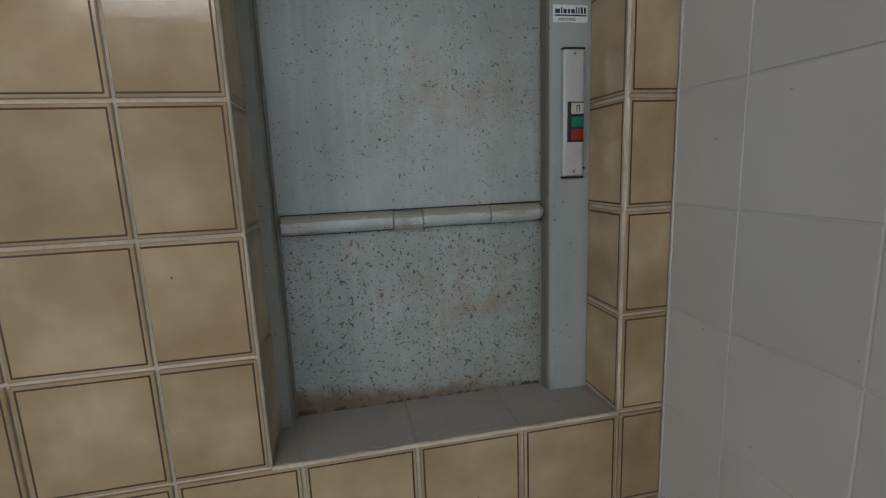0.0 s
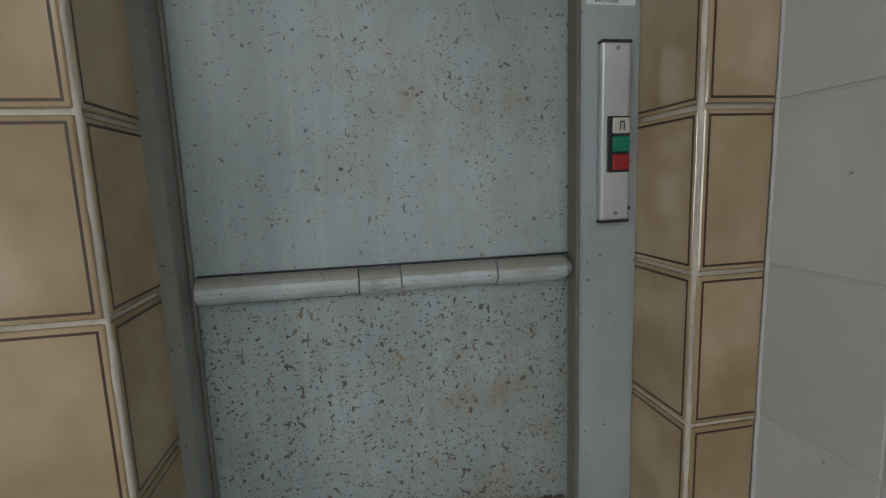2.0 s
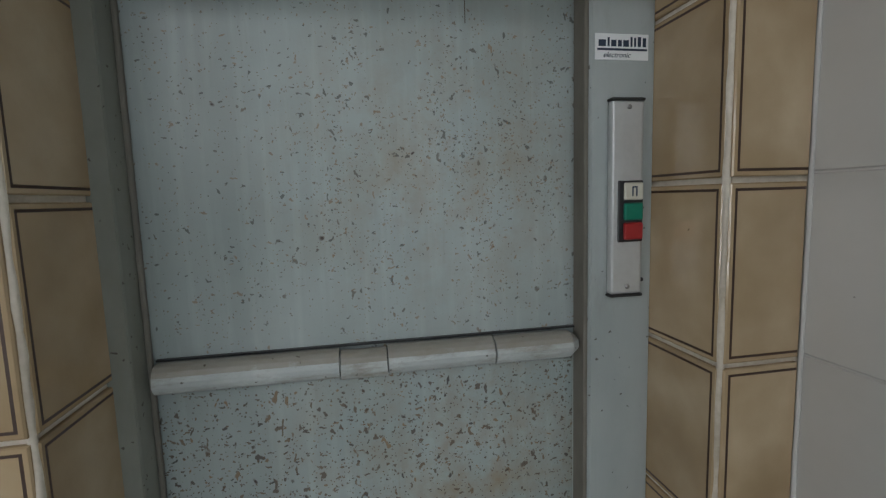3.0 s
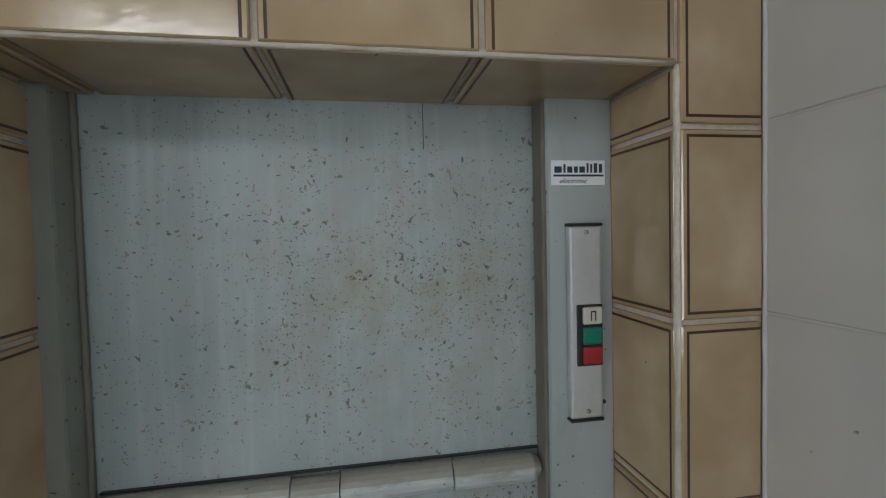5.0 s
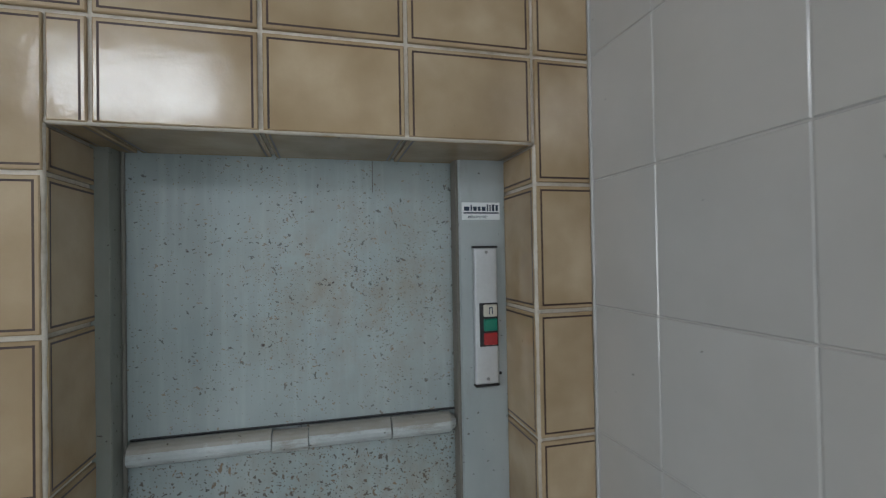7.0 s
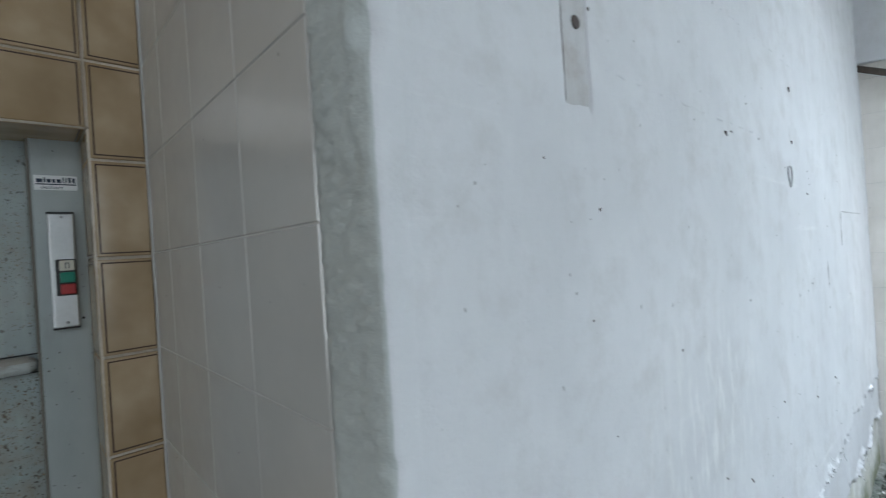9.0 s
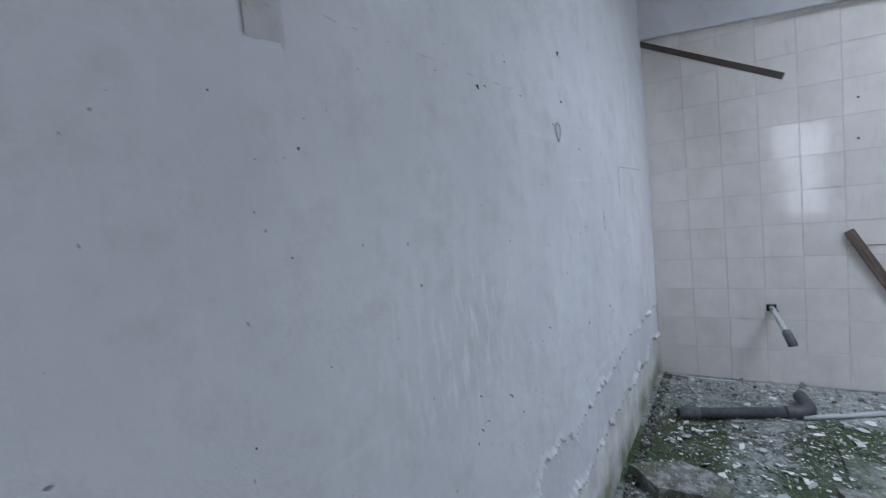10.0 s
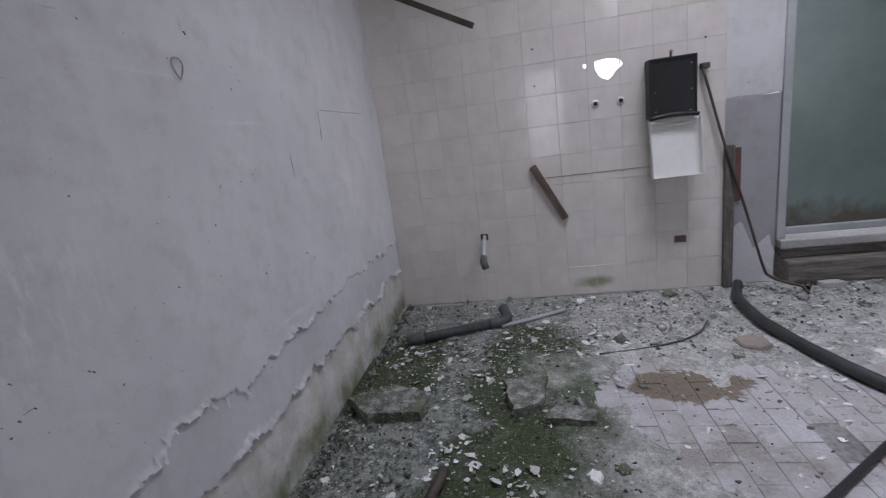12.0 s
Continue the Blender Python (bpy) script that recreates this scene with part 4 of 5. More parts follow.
# ---- the far wall of white tiles ----
blob = [(-1.545, 1.572), (-1.60, 1.582), (-1.66, 1.58), (-1.70, 1.566), (-1.716, 1.54), (-1.70, 1.52), (-1.668, 1.497), (-1.645, 1.468), (-1.622, 1.455), (-1.59, 1.47), (-1.566, 1.49), (-1.548, 1.53)]
dot = [(-1.486 + 0.012 * math.cos(a), 1.556 + 0.013 * math.sin(a)) for a in [k * math.tau / 12 for k in range(12)]]
END_Y, TOP_Z = -2.32, 2.30
wall_east = solo("wall_east", holed_plate((END_Y, 0), (0.05, CEIL_Z), [blob, dot], 0.045, 1.4), WHITE_GROUT, "wall of dirty white glazed tiles with a broken hole", "wall", "structure")
wall_east.location = (FAR_X, 0, 0)
bm = box((-0.032, END_Y + 0.002, TOP_Z), (-0.0015, 0.04, CEIL_Z), 0.012, 3)
for v in bm.verts:
    if v.co.z < 2.5:
        v.co.z += 0.012 + 0.07 * min(0.0, v.co.y) + 0.006 * frac(v.co.y, v.co.x, 6, 2.0)
part("upper_plaster", bm, SKIM, wall_east, "rough white plaster above the tiles")
fy = [-1.098 + 0.2 * k for k in range(-6, 6)]
fy = [END_Y] + [y for y in fy if END_Y + 0.03 < y < -0.1] + [WHITE_Y]
fz = [0.004] + [0.218 + 0.2 * k for k in range(11)] + [TOP_Z]
for i in range(len(fy) - 1):
    for j in range(len(fz) - 1):
        a, b, c, d = fy[i], fy[i + 1], fz[j], fz[j + 1]
        inside = [h for h in (blob, dot) if any(a < y < b and c < z < d for y, z in h)]
        if inside:
            g = 0.0014
            kept = []
            for h in inside:
                kept.append([(min(max(y, a + g + 0.004), b - g - 0.004), min(max(z, c + g + 0.004), d - g - 0.004)) for y, z in h])
            # drop repeated corners where a hole runs on into the next tile
            kept = [[p for k, p in enumerate(h) if (Vector(p) - Vector(h[k - 1])).length > 1e-4] for h in kept]
            ob = new("tile", finish_mesh("tile", holed_plate((a + g, c + g), (b - g, d - g), [h for h in kept if len(h) > 2], 0.006), WHITE_TILE))
            ob.location = (-0.0015, 0, 0)
            ob.parent = wall_east
            continue
        ob = lay(a, b, c, d, "", wall_east, "x-", 0.0038, (WHITE_TILE,), "white", 0.0009, 0.0005, 0.35)

tagged(part("crack", tube([(-0.0035, -1.1 - 0.8 * k / 40, 0.872 + 0.005 * frac(k * 0.1, 0, 6, 3.0)) for k in range(41)], [0.0012 + 0.0016 * abs(frac(k * 0.1, 0, 9, 5.0)) for k in range(41)], 6), DARK_BAR, wall_east), "long dark crack")
ob = part("backdrop", box((7.0, -6.0, -0.5), (7.05, 1.0, 4.5)), STICKER)
glow = material("bright_sky", 1.0)
glow.node_tree.nodes["Principled BSDF"].inputs["Emission Color"].default_value = (0.95, 0.98, 1.0, 1)
glow.node_tree.nodes["Principled BSDF"].inputs["Emission Strength"].default_value = 6.0
ob.data.materials[0] = glow
tagged(ob, "bright overcast sky beyond the wall", "sky", "", "structure")

# pier and wall beside the tiled end
bm = box((4.034, -2.66, 1.24), (4.25, END_Y - 0.002, CEIL_Z), 0.004)
wall_pier = solo("wall_pier", bm, PAINT, "plaster pier, white above and grey below", "wall", "structure")
part("dado", box((4.0325, -2.655, 0.0), (4.25, END_Y - 0.002, 1.238), 0.004), DADO, wall_pier, "grey painted dado")
patch = part("bare_patch", slab([(0.0, 0.0), (0.262, 0.0), (0.26, 0.2), (0.22, 0.34), (0.17, 0.26), (0.12, 0.2), (0.08, 0.36), (0.05, 0.44), (0.0, 0.4)], 0.0, 0.003, 0.006, None, 4), PAINT, wall_pier, "flaking white plaster")
patch.matrix_basis = Matrix(((0, 0, -1, 4.029), (-1, 0, 0, -2.39), (0, 1, 0, 0.0), (0, 0, 0, 1)))
shell("wall_over_window", [((4.034, BACK2_Y, 2.46), (4.25, -2.661, CEIL_Z))], PAINT, "plain white plaster over the glazing")
part("brick", box((4.018, -2.43, 0.58), (4.03, -2.385, 0.93), 0.004), BRICK, wall_pier, "exposed red brick")

# glazed screen
screen = thing("window_1", "dirty green glass screen in a grey painted frame", "window", (4.06, -3.3, 0.3), "", "structure")


def local(ob, bm):
    bmesh.ops.translate(bm, verts=bm.verts, vec=-Vector(ob.location))
    return bm


part("window_frame", local(screen, box((4.03, -2.715, 0.292), (4.09, -2.662, 2.458), 0.006, 2)), FRAME_PAINT, screen)
part("window_frame", local(screen, box((4.035, BACK2_Y + 0.002, 2.40), (4.085, -2.717, 2.458), 0.006, 2)), FRAME_PAINT, screen)
part("window_frame", local(screen, box((4.03, BACK2_Y + 0.002, 0.318), (4.09, -2.717, 0.366), 0.006, 2)), FRAME_PAINT, screen)
part("pane", local(screen, box((4.055, BACK2_Y + 0.002, 0.367), (4.065, -2.717, 2.399))), GLASS, screen, "fogged green glass")
part("window_sill", local(screen, box((3.985, BACK2_Y + 0.002, 0.232), (4.2, -2.672, 0.29), 0.008, 2)), SILL_STONE, screen, "worn grey sill")
SILL_TIMBER = timber("sill_timber", (0.07, 0.06, 0.05), (0.3, 0.275, 0.24), 1)
bm = box((4.02, BACK2_Y + 0.01, 0.16), (4.2, -2.69, 0.231), 0.006, 2)
solo("threshold_plinth", bm, SILL_TIMBER, "dark recessed timber plinth under the glass screen", "plinth")
bm = box((3.93, BACK2_Y + 0.01, 0.0), (4.2, -2.70, 0.158), 0.014, 3)
for v in bm.verts:
    v.co.x += 0.01 * frac(v.co.y, v.co.z, 4, 3.0)
solo("threshold_beam", bm, SILL_TIMBER, "weathered grey timber beam under the glass screen", "beam")

# ---- the hatch of the goods lift ----
hatch = thing("goods_lift_hatch", "grey painted lift hatch spattered with brown dirt in a tiled opening", "lift hatch", (0.13, HATCH_Y, OZ0))


def in_hatch(name, bm, mat, label="", smooth=False, parent=None):
    return part(name, local(hatch, bm), mat, parent or hatch, label, smooth)


in_hatch("upper_door", box((-0.136, HATCH_Y, 1.228), (0.396, HATCH_Y + 0.04, 1.70), 0.002), HATCH_UP, "grey upper door with scattered specks")
in_hatch("lower_door", box((-0.136, HATCH_Y + 0.004, OZ0 - 0.004), (0.396, HATCH_Y + 0.044, 1.226), 0.002), HATCH_LOW, "grey lower door pitted with brown specks")


def post(x0, x1, xe, front, mat, label):
    """A folded sheet post: a flat front and a slanting return towards the doors."""
    bm = bmesh.new()
    out = [(x0, HATCH_Y + 0.02), (x0, front + 0.002), (x0 + (0.002 if x1 > x0 else -0.002), front), (x1, front), (x1 + (xe - x1) * 0.3, front + 0.003), (xe, HATCH_Y - 0.002), (xe, HATCH_Y + 0.02)]
    lo = [bm.verts.new((x, y, OZ0 - 0.002)) for x, y in out]
    hi = [bm.verts.new((x, y, 1.684)) for x, y in out]
    for k in range(len(out)):
        q = (k + 1) % len(out)
        bm.faces.new((lo[k], lo[q], hi[q], hi[k]))
    bm.faces.new(lo)
    bm.faces.new(hi)
    return in_hatch("post", bm, mat, label)


post(0.4795, 0.397, 0.391, 0.869, POST, "grey steel post")
post(-0.1615, -0.135, -0.1305, 0.869, POST_SHADED, "greenish grey steel post with its shade put into the paint")

GRIME_AND_GAP = simple("grimy_gap_paint", (0.11, 0.1, 0.08), (0.21, 0.195, 0.165), 18, 0.6, stretch=(1, 1, 0.4))
in_hatch("post_return", box((0.3895, 0.8745, OZ0), (0.3955, HATCH_Y - 0.001, 1.682), 0.001), GRIME_AND_GAP, "dark strip of grime and gap shade at the post's inner edge")
# on the left the dark strip paints the shaded gap beside the door
in_hatch("post_return", box((-0.1305, 0.897, OZ0), (-0.1255, HATCH_Y - 0.001, 1.682), 0.001), GRIME_AND_GAP, "dark strip of grime and gap shade at the post's inner edge")
# rail: four lengths of half-round moulding, cracked apart
RX = [-0.120, 0.083, 0.139, 0.273, 0.387]
RR = random.Random(2)
for k in range(4):
    a, b = RX[k] + 0.0009, RX[k + 1] - 0.0009
    drop, push = RR.uniform(-0.0012, 0.0012), RR.uniform(-0.0015, 0.0015)
    bm = bmesh.new()
    rings = []
    n = 10
    for i in range(n + 1):
        t = i / n
        x = a + (b - a) * t
        cap = 1.0
        if k == 3:
            cap = min(1.0, 0.55 + math.sqrt(max(0.0, (b - x) / 0.012)) * 0.45)
        ring = []
        for q in range(11):
            ang = math.radians(-100 + 200 * q / 10)
            ring.append(bm.verts.new((x + 0.001 * frac(q, x, 30, 3.0) * (i in (0, n)), HATCH_Y - 0.014 + push - math.cos(ang) * 0.0185 * cap, 1.2225 + drop + math.sin(ang) * 0.0178 * cap)))
        rings.append(ring)
    for p, q in zip(rings, rings[1:]):
        for i in range(10):
            bm.faces.new((p[i], p[i + 1], q[i + 1], q[i]))
        bm.faces.new((p[10], p[0], q[0], q[10]))
    bm.faces.new(rings[0])
    bm.faces.new(rings[-1])
    in_hatch("handrail", bm, RAIL, "cracked pale half-round rail")
# black strips along the rail draw its gap and the shade beneath it
for z, y in ((1.2415, HATCH_Y - 0.005), (1.2038, HATCH_Y - 0.003)):
    in_hatch("seal", box((-0.122, y, z - 0.0012), (0.39, HATCH_Y + 0.001, z + 0.0012)), BLACK, "black line for the gap and shade along the rail")
in_hatch("scratch", box((0.2495, HATCH_Y - 0.0006, 1.625), (0.2505, HATCH_Y + 0.002, 1.683)), DARK_BAR)
# rust and broken edge along the foot of the lower door
RD = random.Random(12)
for _ in range(26):
    x = -0.12 + 0.5 * RD.random() ** 1.4
    w, h = RD.uniform(0.006, 0.03), RD.uniform(0.002, 0.008)
    bm = slab([(x - w / 2, 0), (x + w / 2, 0), (x + w * 0.3, h), (x - w * 0.25, h * RD.uniform(0.6, 1.2))], 0, 0.0015, 0.001, None, RD.randint(0, 999))
    bmesh.ops.transform(bm, matrix=Matrix(((1, 0, 0, 0), (0, 0, -1, HATCH_Y + 0.0042), (0, 1, 0, OZ0), (0, 0, 0, 1))), verts=bm.verts)
    in_hatch("rust_chip", bm, DARK_BAR)

# push-button panel on the post
box_panel = in_hatch("control_panel", box((0.4165, 0.857, 1.291), (0.4585, 0.8685, 1.527), 0.003, 2), ALU, "brushed aluminium push-button panel")


def on_panel(name, bm, mat, label="", smooth=False):
    return part(name, local(hatch, bm), mat, box_panel, label, smooth)


on_panel("end_cap", box((0.4155, 0.8555, 1.5265), (0.4595, 0.8685, 1.530), 0.001), BLACK, "black end cap")
on_panel("end_cap", box((0.4155, 0.8555, 1.2875), (0.4595, 0.8685, 1.291), 0.001), BLACK, "black end cap")
on_panel("bezel", box((0.4245, 0.8552, 1.3565), (0.4578, 0.858, 1.4315), 0.001), BLACK, "black bezel")
for z, mat, label in ((1.4185, CREAM, "cream button lettered A"), (1.394, GREEN, "green button"), (1.370, RED, "red button")):
    on_panel("button", box((0.4305, 0.8505, z - 0.0105), (0.4555, 0.8555, z + 0.0105), 0.0022, 2), mat, label)


def lettering(text, size, shear=0.0, depth=0.0003):
    """Raised letters in the plane of local x and z that face -y."""
    data = bpy.data.curves.new("letters", "FONT")
    data.body, data.size, data.shear, data.extrude, data.align_x, data.align_y = text, size, shear, depth, "CENTER", "CENTER"
    temp = new("letters", data)
    bpy.context.view_layer.update()
    me = bpy.data.meshes.new_from_object(temp.evaluated_get(bpy.context.evaluated_depsgraph_get()))
    bpy.data.objects.remove(temp)
    me.transform(pose(0, 0, 0, 90, 0, 0))
    bm = bmesh.new()
    bm.from_mesh(me)
    bpy.data.meshes.remove(me)
    return bm


def moved(bm, at):
    bmesh.ops.translate(bm, verts=bm.verts, vec=Vector(at))
    return bm


mark = box((0.4395, 0.8500, 1.4125), (0.4412, 0.8503, 1.4245))
mark = box((0.4448, 0.8500, 1.4125), (0.4465, 0.8507, 1.4245), 0.0, 1, mark)
on_panel("mark", box((0.4412, 0.8500, 1.4226), (0.4448, 0.8507, 1.4245), 0.0, 1, mark), INK)
for z in (1.519, 1.3005):
    on_panel("screw", tube([(0.4385, 0.8572, z), (0.4385, 0.8556, z), (0.4385, 0.855, z)], [0.0028, 0.0028, 0.0018], 12), STEEL, "small steel screw", True)
in_hatch("bolt_hole", tube([(0.4655, 0.8695, 1.306), (0.4655, 0.8678, 1.306)], 0.0028, 10), BLACK)

plate = in_hatch("maker_plate", box((0.3995, 0.8676, 1.576), (0.4695, 0.8692, 1.6065), 0.0007, 2), STICKER, "white maker's plate with navy marks")


def on_plate(name, bm, mat):
    return part(name, local(hatch, bm), mat, plate)


x = 0.4035
for w, h in ((0.0095, 0.0075), (0.0026, 0.0105), (0.0066, 0.0075), (0.0048, 0.0075), (0.0072, 0.0075), (0.0026, 0.0115), (0.0026, 0.0105), (0.0044, 0.0115), (0.0044, 0.0105)):
    on_plate("mark", box((x, 0.8671, 1.5915), (x + w, 0.8677, 1.5915 + h), 0.0002), INK)
    x += w + 0.0022
on_plate("underline", box((0.402, 0.8671, 1.5868), (0.4672, 0.8677, 1.5892)), INK)
on_plate("small_lettering", moved(lettering("electronic", 0.0088, 0.35), (0.427, 0.8674, 1.5815)), INK)

# ---- things on and by the far wall ----
def on_floor(x, y, z):
    """A point at height z that covers (x, y) of the floor, seen from where the walk ends."""
    k = 1 - z / 1.27
    return (0.73 + (x - 0.73) * k, -1.03 + (y + 1.03) * k, z)


disp = thing("towel_dispenser", "open paper towel dispenser, black back plate with white cover hanging down", "dispenser", (FAR_X, -1.98, 1.18))
bodyd = part("back_plate", local(disp, box((3.905, -2.122, 1.176), (3.996, -1.846, 1.529), 0.006, 2)), BLACK, disp, "black plastic back plate")
for a, b in (((3.897, -2.122, 1.176), (3.907, -2.110, 1.529)), ((3.897, -1.858, 1.176), (3.907, -1.846, 1.529)), ((3.897, -2.110, 1.517), (3.907, -1.858, 1.529))):
    part("rim", local(disp, box(a, b, 0.002)), BLACK, bodyd)
for y, z in ((-2.09, 1.48), (-2.09, 1.33), (-1.88, 1.33), (-2.085, 1.205), (-1.885, 1.215)):
    part("screw", local(disp, tube([(3.906, y, z), (3.902, y, z)], 0.004, 10)), STEEL, bodyd)
part("latch", local(disp, tube([(3.92, -1.978, 1.527), (3.915, -1.978, 1.55), (3.905, -1.976, 1.562)], [0.008, 0.007, 0.011], 10)), STEEL, disp, "small metal latch", True)
arch = [(3.885, -1.846 - 0.282 * k / 12, 1.176 + 0.014 * math.sin(math.pi * k / 12)) for k in range(13)]
part("hinge", local(disp, tube(arch, 0.012, 10)), BLACK, disp, "black hinge strip", True)
# cover: a shallow tray that hangs from the hinge
w2 = 0.149
cover = part("cover", box((-0.006, -w2, -0.375), (0.0, w2, -0.004), 0.002), WHITE_ENAMEL, disp, "white plastic cover")
cover.matrix_basis = pose(-0.062, -0.04, -0.008, 0, 9.5, 0) @ pose(0, 0.028, 0)
for a, b in (((-0.055, -w2 - 0.001, -0.374), (-0.0062, -w2 + 0.005, -0.02)), ((-0.055, w2 - 0.005, -0.374), (-0.0062, w2 + 0.001, -0.02)), ((-0.05, -w2 + 0.0055, -0.3752), (-0.0062, w2 - 0.0055, -0.370))):
    part("flange", box(a, b, 0.002), WHITE_ENAMEL, cover)
lipbm = tube([(-0.018, -w2 + 0.02 + (2 * w2 - 0.04) * k / 12, -0.03 - 0.016 * math.sin(math.pi * k / 12)) for k in range(13)], 0.009, 8)
part("lip", lipbm, WHITE_ENAMEL, cover, "", True)

for y in (-1.539, -1.697):
    v = thing("pipe_stub", "capped water pipe stub with a pale wall ring", "pipe", (FAR_X - 0.002, y, 1.316), "pipe stubs on the tiles")
    part("ring", tube([(0, 0, 0), (-0.004, 0, 0), (-0.006, 0, 0)], [0.026, 0.026, 0.021], 20), WHITE_ENAMEL, v, "pale wall ring", True)
    part("stub", tube([(-0.005, 0, 0), (-0.012, 0, 0)], 0.0135, 14, hollow=0.004), IRON, v, "dark pipe mouth", True)
for y, z in ((-1.164, 1.706), (-1.160, 1.480), (-2.2, 1.62)):
    solo("wall_plug", tube([(FAR_X - 0.001, y, z), (FAR_X - 0.004, y, z)], 0.0065, 10), BLACK, "dark empty wall plug in a white tile", "wall plug")
sock = thing("socket_box", "broken red socket box sunk in the white tiles", "socket", (FAR_X - 0.002, -2.06, 0.36))
for a, b in (((-0.006, -0.052, 0.024), (0, 0.052, 0.03)), ((-0.006, -0.052, -0.03), (0, 0.052, -0.024)), ((-0.006, 0.046, -0.0235), (0, 0.052, 0.0235)), ((-0.006, -0.052, -0.0235), (0, -0.03, 0.0235))):
    part("frame", box(a, b, 0.001), FLAKE, sock)
part("box", box((-0.003, -0.0295, -0.0235), (0.001, 0.0455, 0.0235)), BRICK, sock, "dark red box")

tap = thing("wall_pipe", "grey pipe sticking out of the white tiles", "pipe", (FAR_X, -0.727, 0.495))
part("pipe", tube(curve_points([(0.0, 0, 0), (-0.3, -0.016, 0.004), (-0.6, -0.035, 0.0)], 5), 0.0155, 12), PVC_PALE, tap, "", True)
part("elbow", tube(curve_points([(-0.56, -0.033, 0.0), (-0.635, -0.037, 0.0), (-0.66, -0.043, -0.012), (-0.665, -0.05, -0.035)], 4), 0.022, 12, hollow=0.01), PVC, tap, "", True)
part("collar", box((-0.006, -0.026, -0.022), (-0.002, 0.026, 0.022), 0.001), BLACK, tap, "dark broken hole")
part("clip", tube([(-0.11, -0.03, 0.004), (-0.11, 0.008, 0.016)], 0.006, 8), PVC, tap)

# rotten batten stuck to the tiles
bat = solo("batten", box((-0.024, -0.025, -0.215), (0.0, 0.025, 0.215), 0.004, 2), RUST_WOOD, "short rotten wooden batten stuck on the white tiles", "batten")
bat.matrix_basis = pose(FAR_X - 0.003, -1.205, 0.77, -27.5, 0, 0)
part("nail", tube([(-0.024, 0.004, -0.17), (-0.034, 0.004, -0.17)], 0.004, 8), IRON, bat)
# dark trim hanging from the corner
trim = solo("hanging_bar", box((-0.45, -0.014, -0.018), (0.45, 0.014, 0.018), 0.003, 2), DARK_BAR, "dark wooden strip hanging loose from the wall corner", "wooden strip")
a, b = Vector((4.0, -0.060, 2.29)), Vector((3.802, -0.806, 1.872))
way = (b - a).normalized()
trim.matrix_basis = Matrix.Translation((a + b) / 2) @ way.to_track_quat("X", "Z").to_matrix().to_4x4()
part("white_edge", box((-0.44, -0.012, -0.0215), (0.44, 0.006, -0.0185)), FLAKE, trim, "pale paint edge")

# timber post, bent rod
postb = box((3.962, -2.372, 0.0), (3.996, -2.312, 0.955), 0.006, 2)
for v in postb.verts:
    v.co.x += 0.004 * frac(v.co.y, v.co.z, 5, 1.0)
solo("timber_post", postb, OLD_WOOD, "weathered timber post standing at the end of the tiles", "post")
rod = [(3.965, -2.172, 1.452), (3.96, -2.30, 0.98), (3.93, -2.43, 0.52), (3.90, -2.525, 0.16), (3.885, -2.56, 0.09), (3.83, -2.63, 0.06), (3.79, -2.70, 0.045), (3.74, -2.72, 0.01)]
solo("bent_rod", tube(curve_points(rod, 6), 0.0085, 10), IRON, "bent rusty iron rod leaning on the wall", "rod", smooth=True)
solo("rod_bracket", box((3.955, -2.215, 1.438), (3.998, -2.165, 1.47), 0.004), IRON, "small rusty bracket holding the rod", "bracket")
ring = [(2.03 + 0.02 * math.sin(a) + 0.006 * math.sin(2 * a), WHITE_Y - 0.008, 1.545 + 0.03 * math.cos(a)) for a in [k * math.tau / 20 for k in range(21)]]
solo("wire_ring", tube(ring, 0.0021, 8), STEEL, "small bent wire ring hanging on the white wall", "wire ring", smooth=True)

# filled chase with a rusty hole
bm = slab([(0.0, 0.0), (0.056, 0.004), (0.054, 0.9), (0.052, 1.83), (0.004, 1.83), (0.002, 0.9)], 0.0, 0.0022, 0.0022, None, 17)
bmesh.ops.transform(bm, matrix=Matrix(((1, 0, 0, 0.8795), (0, 0, -1, WHITE_Y + 0.0045), (0, 1, 0, 1.563), (0, 0, 0, 1))), verts=bm.verts)
part("filled_chase", bm, CHASE, wall_white, "filled chase in rough grey plaster")
part("plug_hole", tube([(0.912, WHITE_Y + 0.006, 1.68), (0.912, WHITE_Y + 0.0005, 1.68)], [0.011, 0.0085], 9), IRON, wall_white, "rusty hole")

# nails and plugs left in the white wall
for k, (x, z, r) in enumerate(((1.478, 1.609, 0.006), (1.517, 1.615, 0.003), (2.1, 1.818, 0.008), (2.105, 1.658, 0.006), (2.282, 1.506, 0.004), (2.579, 0.834, 0.005), (2.24, 0.85, 0.004), (1.347, 0.851, 0.0035), (1.38, 0.856, 0.0025), (1.509, 0.861, 0.0035), (1.5, 0.868, 0.003), (1.354, 0.925, 0.003), (1.811, 0.95, 0.003))):
    y = WHITE_Y + wall_offset(x, z)[0]
    tagged(solo("nail", tube([(x, y + 0.004, z), (x + 0.001, y - 0.002, z - 0.001), (x + 0.003, y - 0.003, z - r * 1.6)], [r * 0.5, r * 0.45, r * 0.2], 7), IRON, "rusty nail stub in the white plaster wall", "nail"), group="nails in the white wall")

# scars of the white wall: ridges left by the trowel, cracks and scratches
RS = random.Random(14)


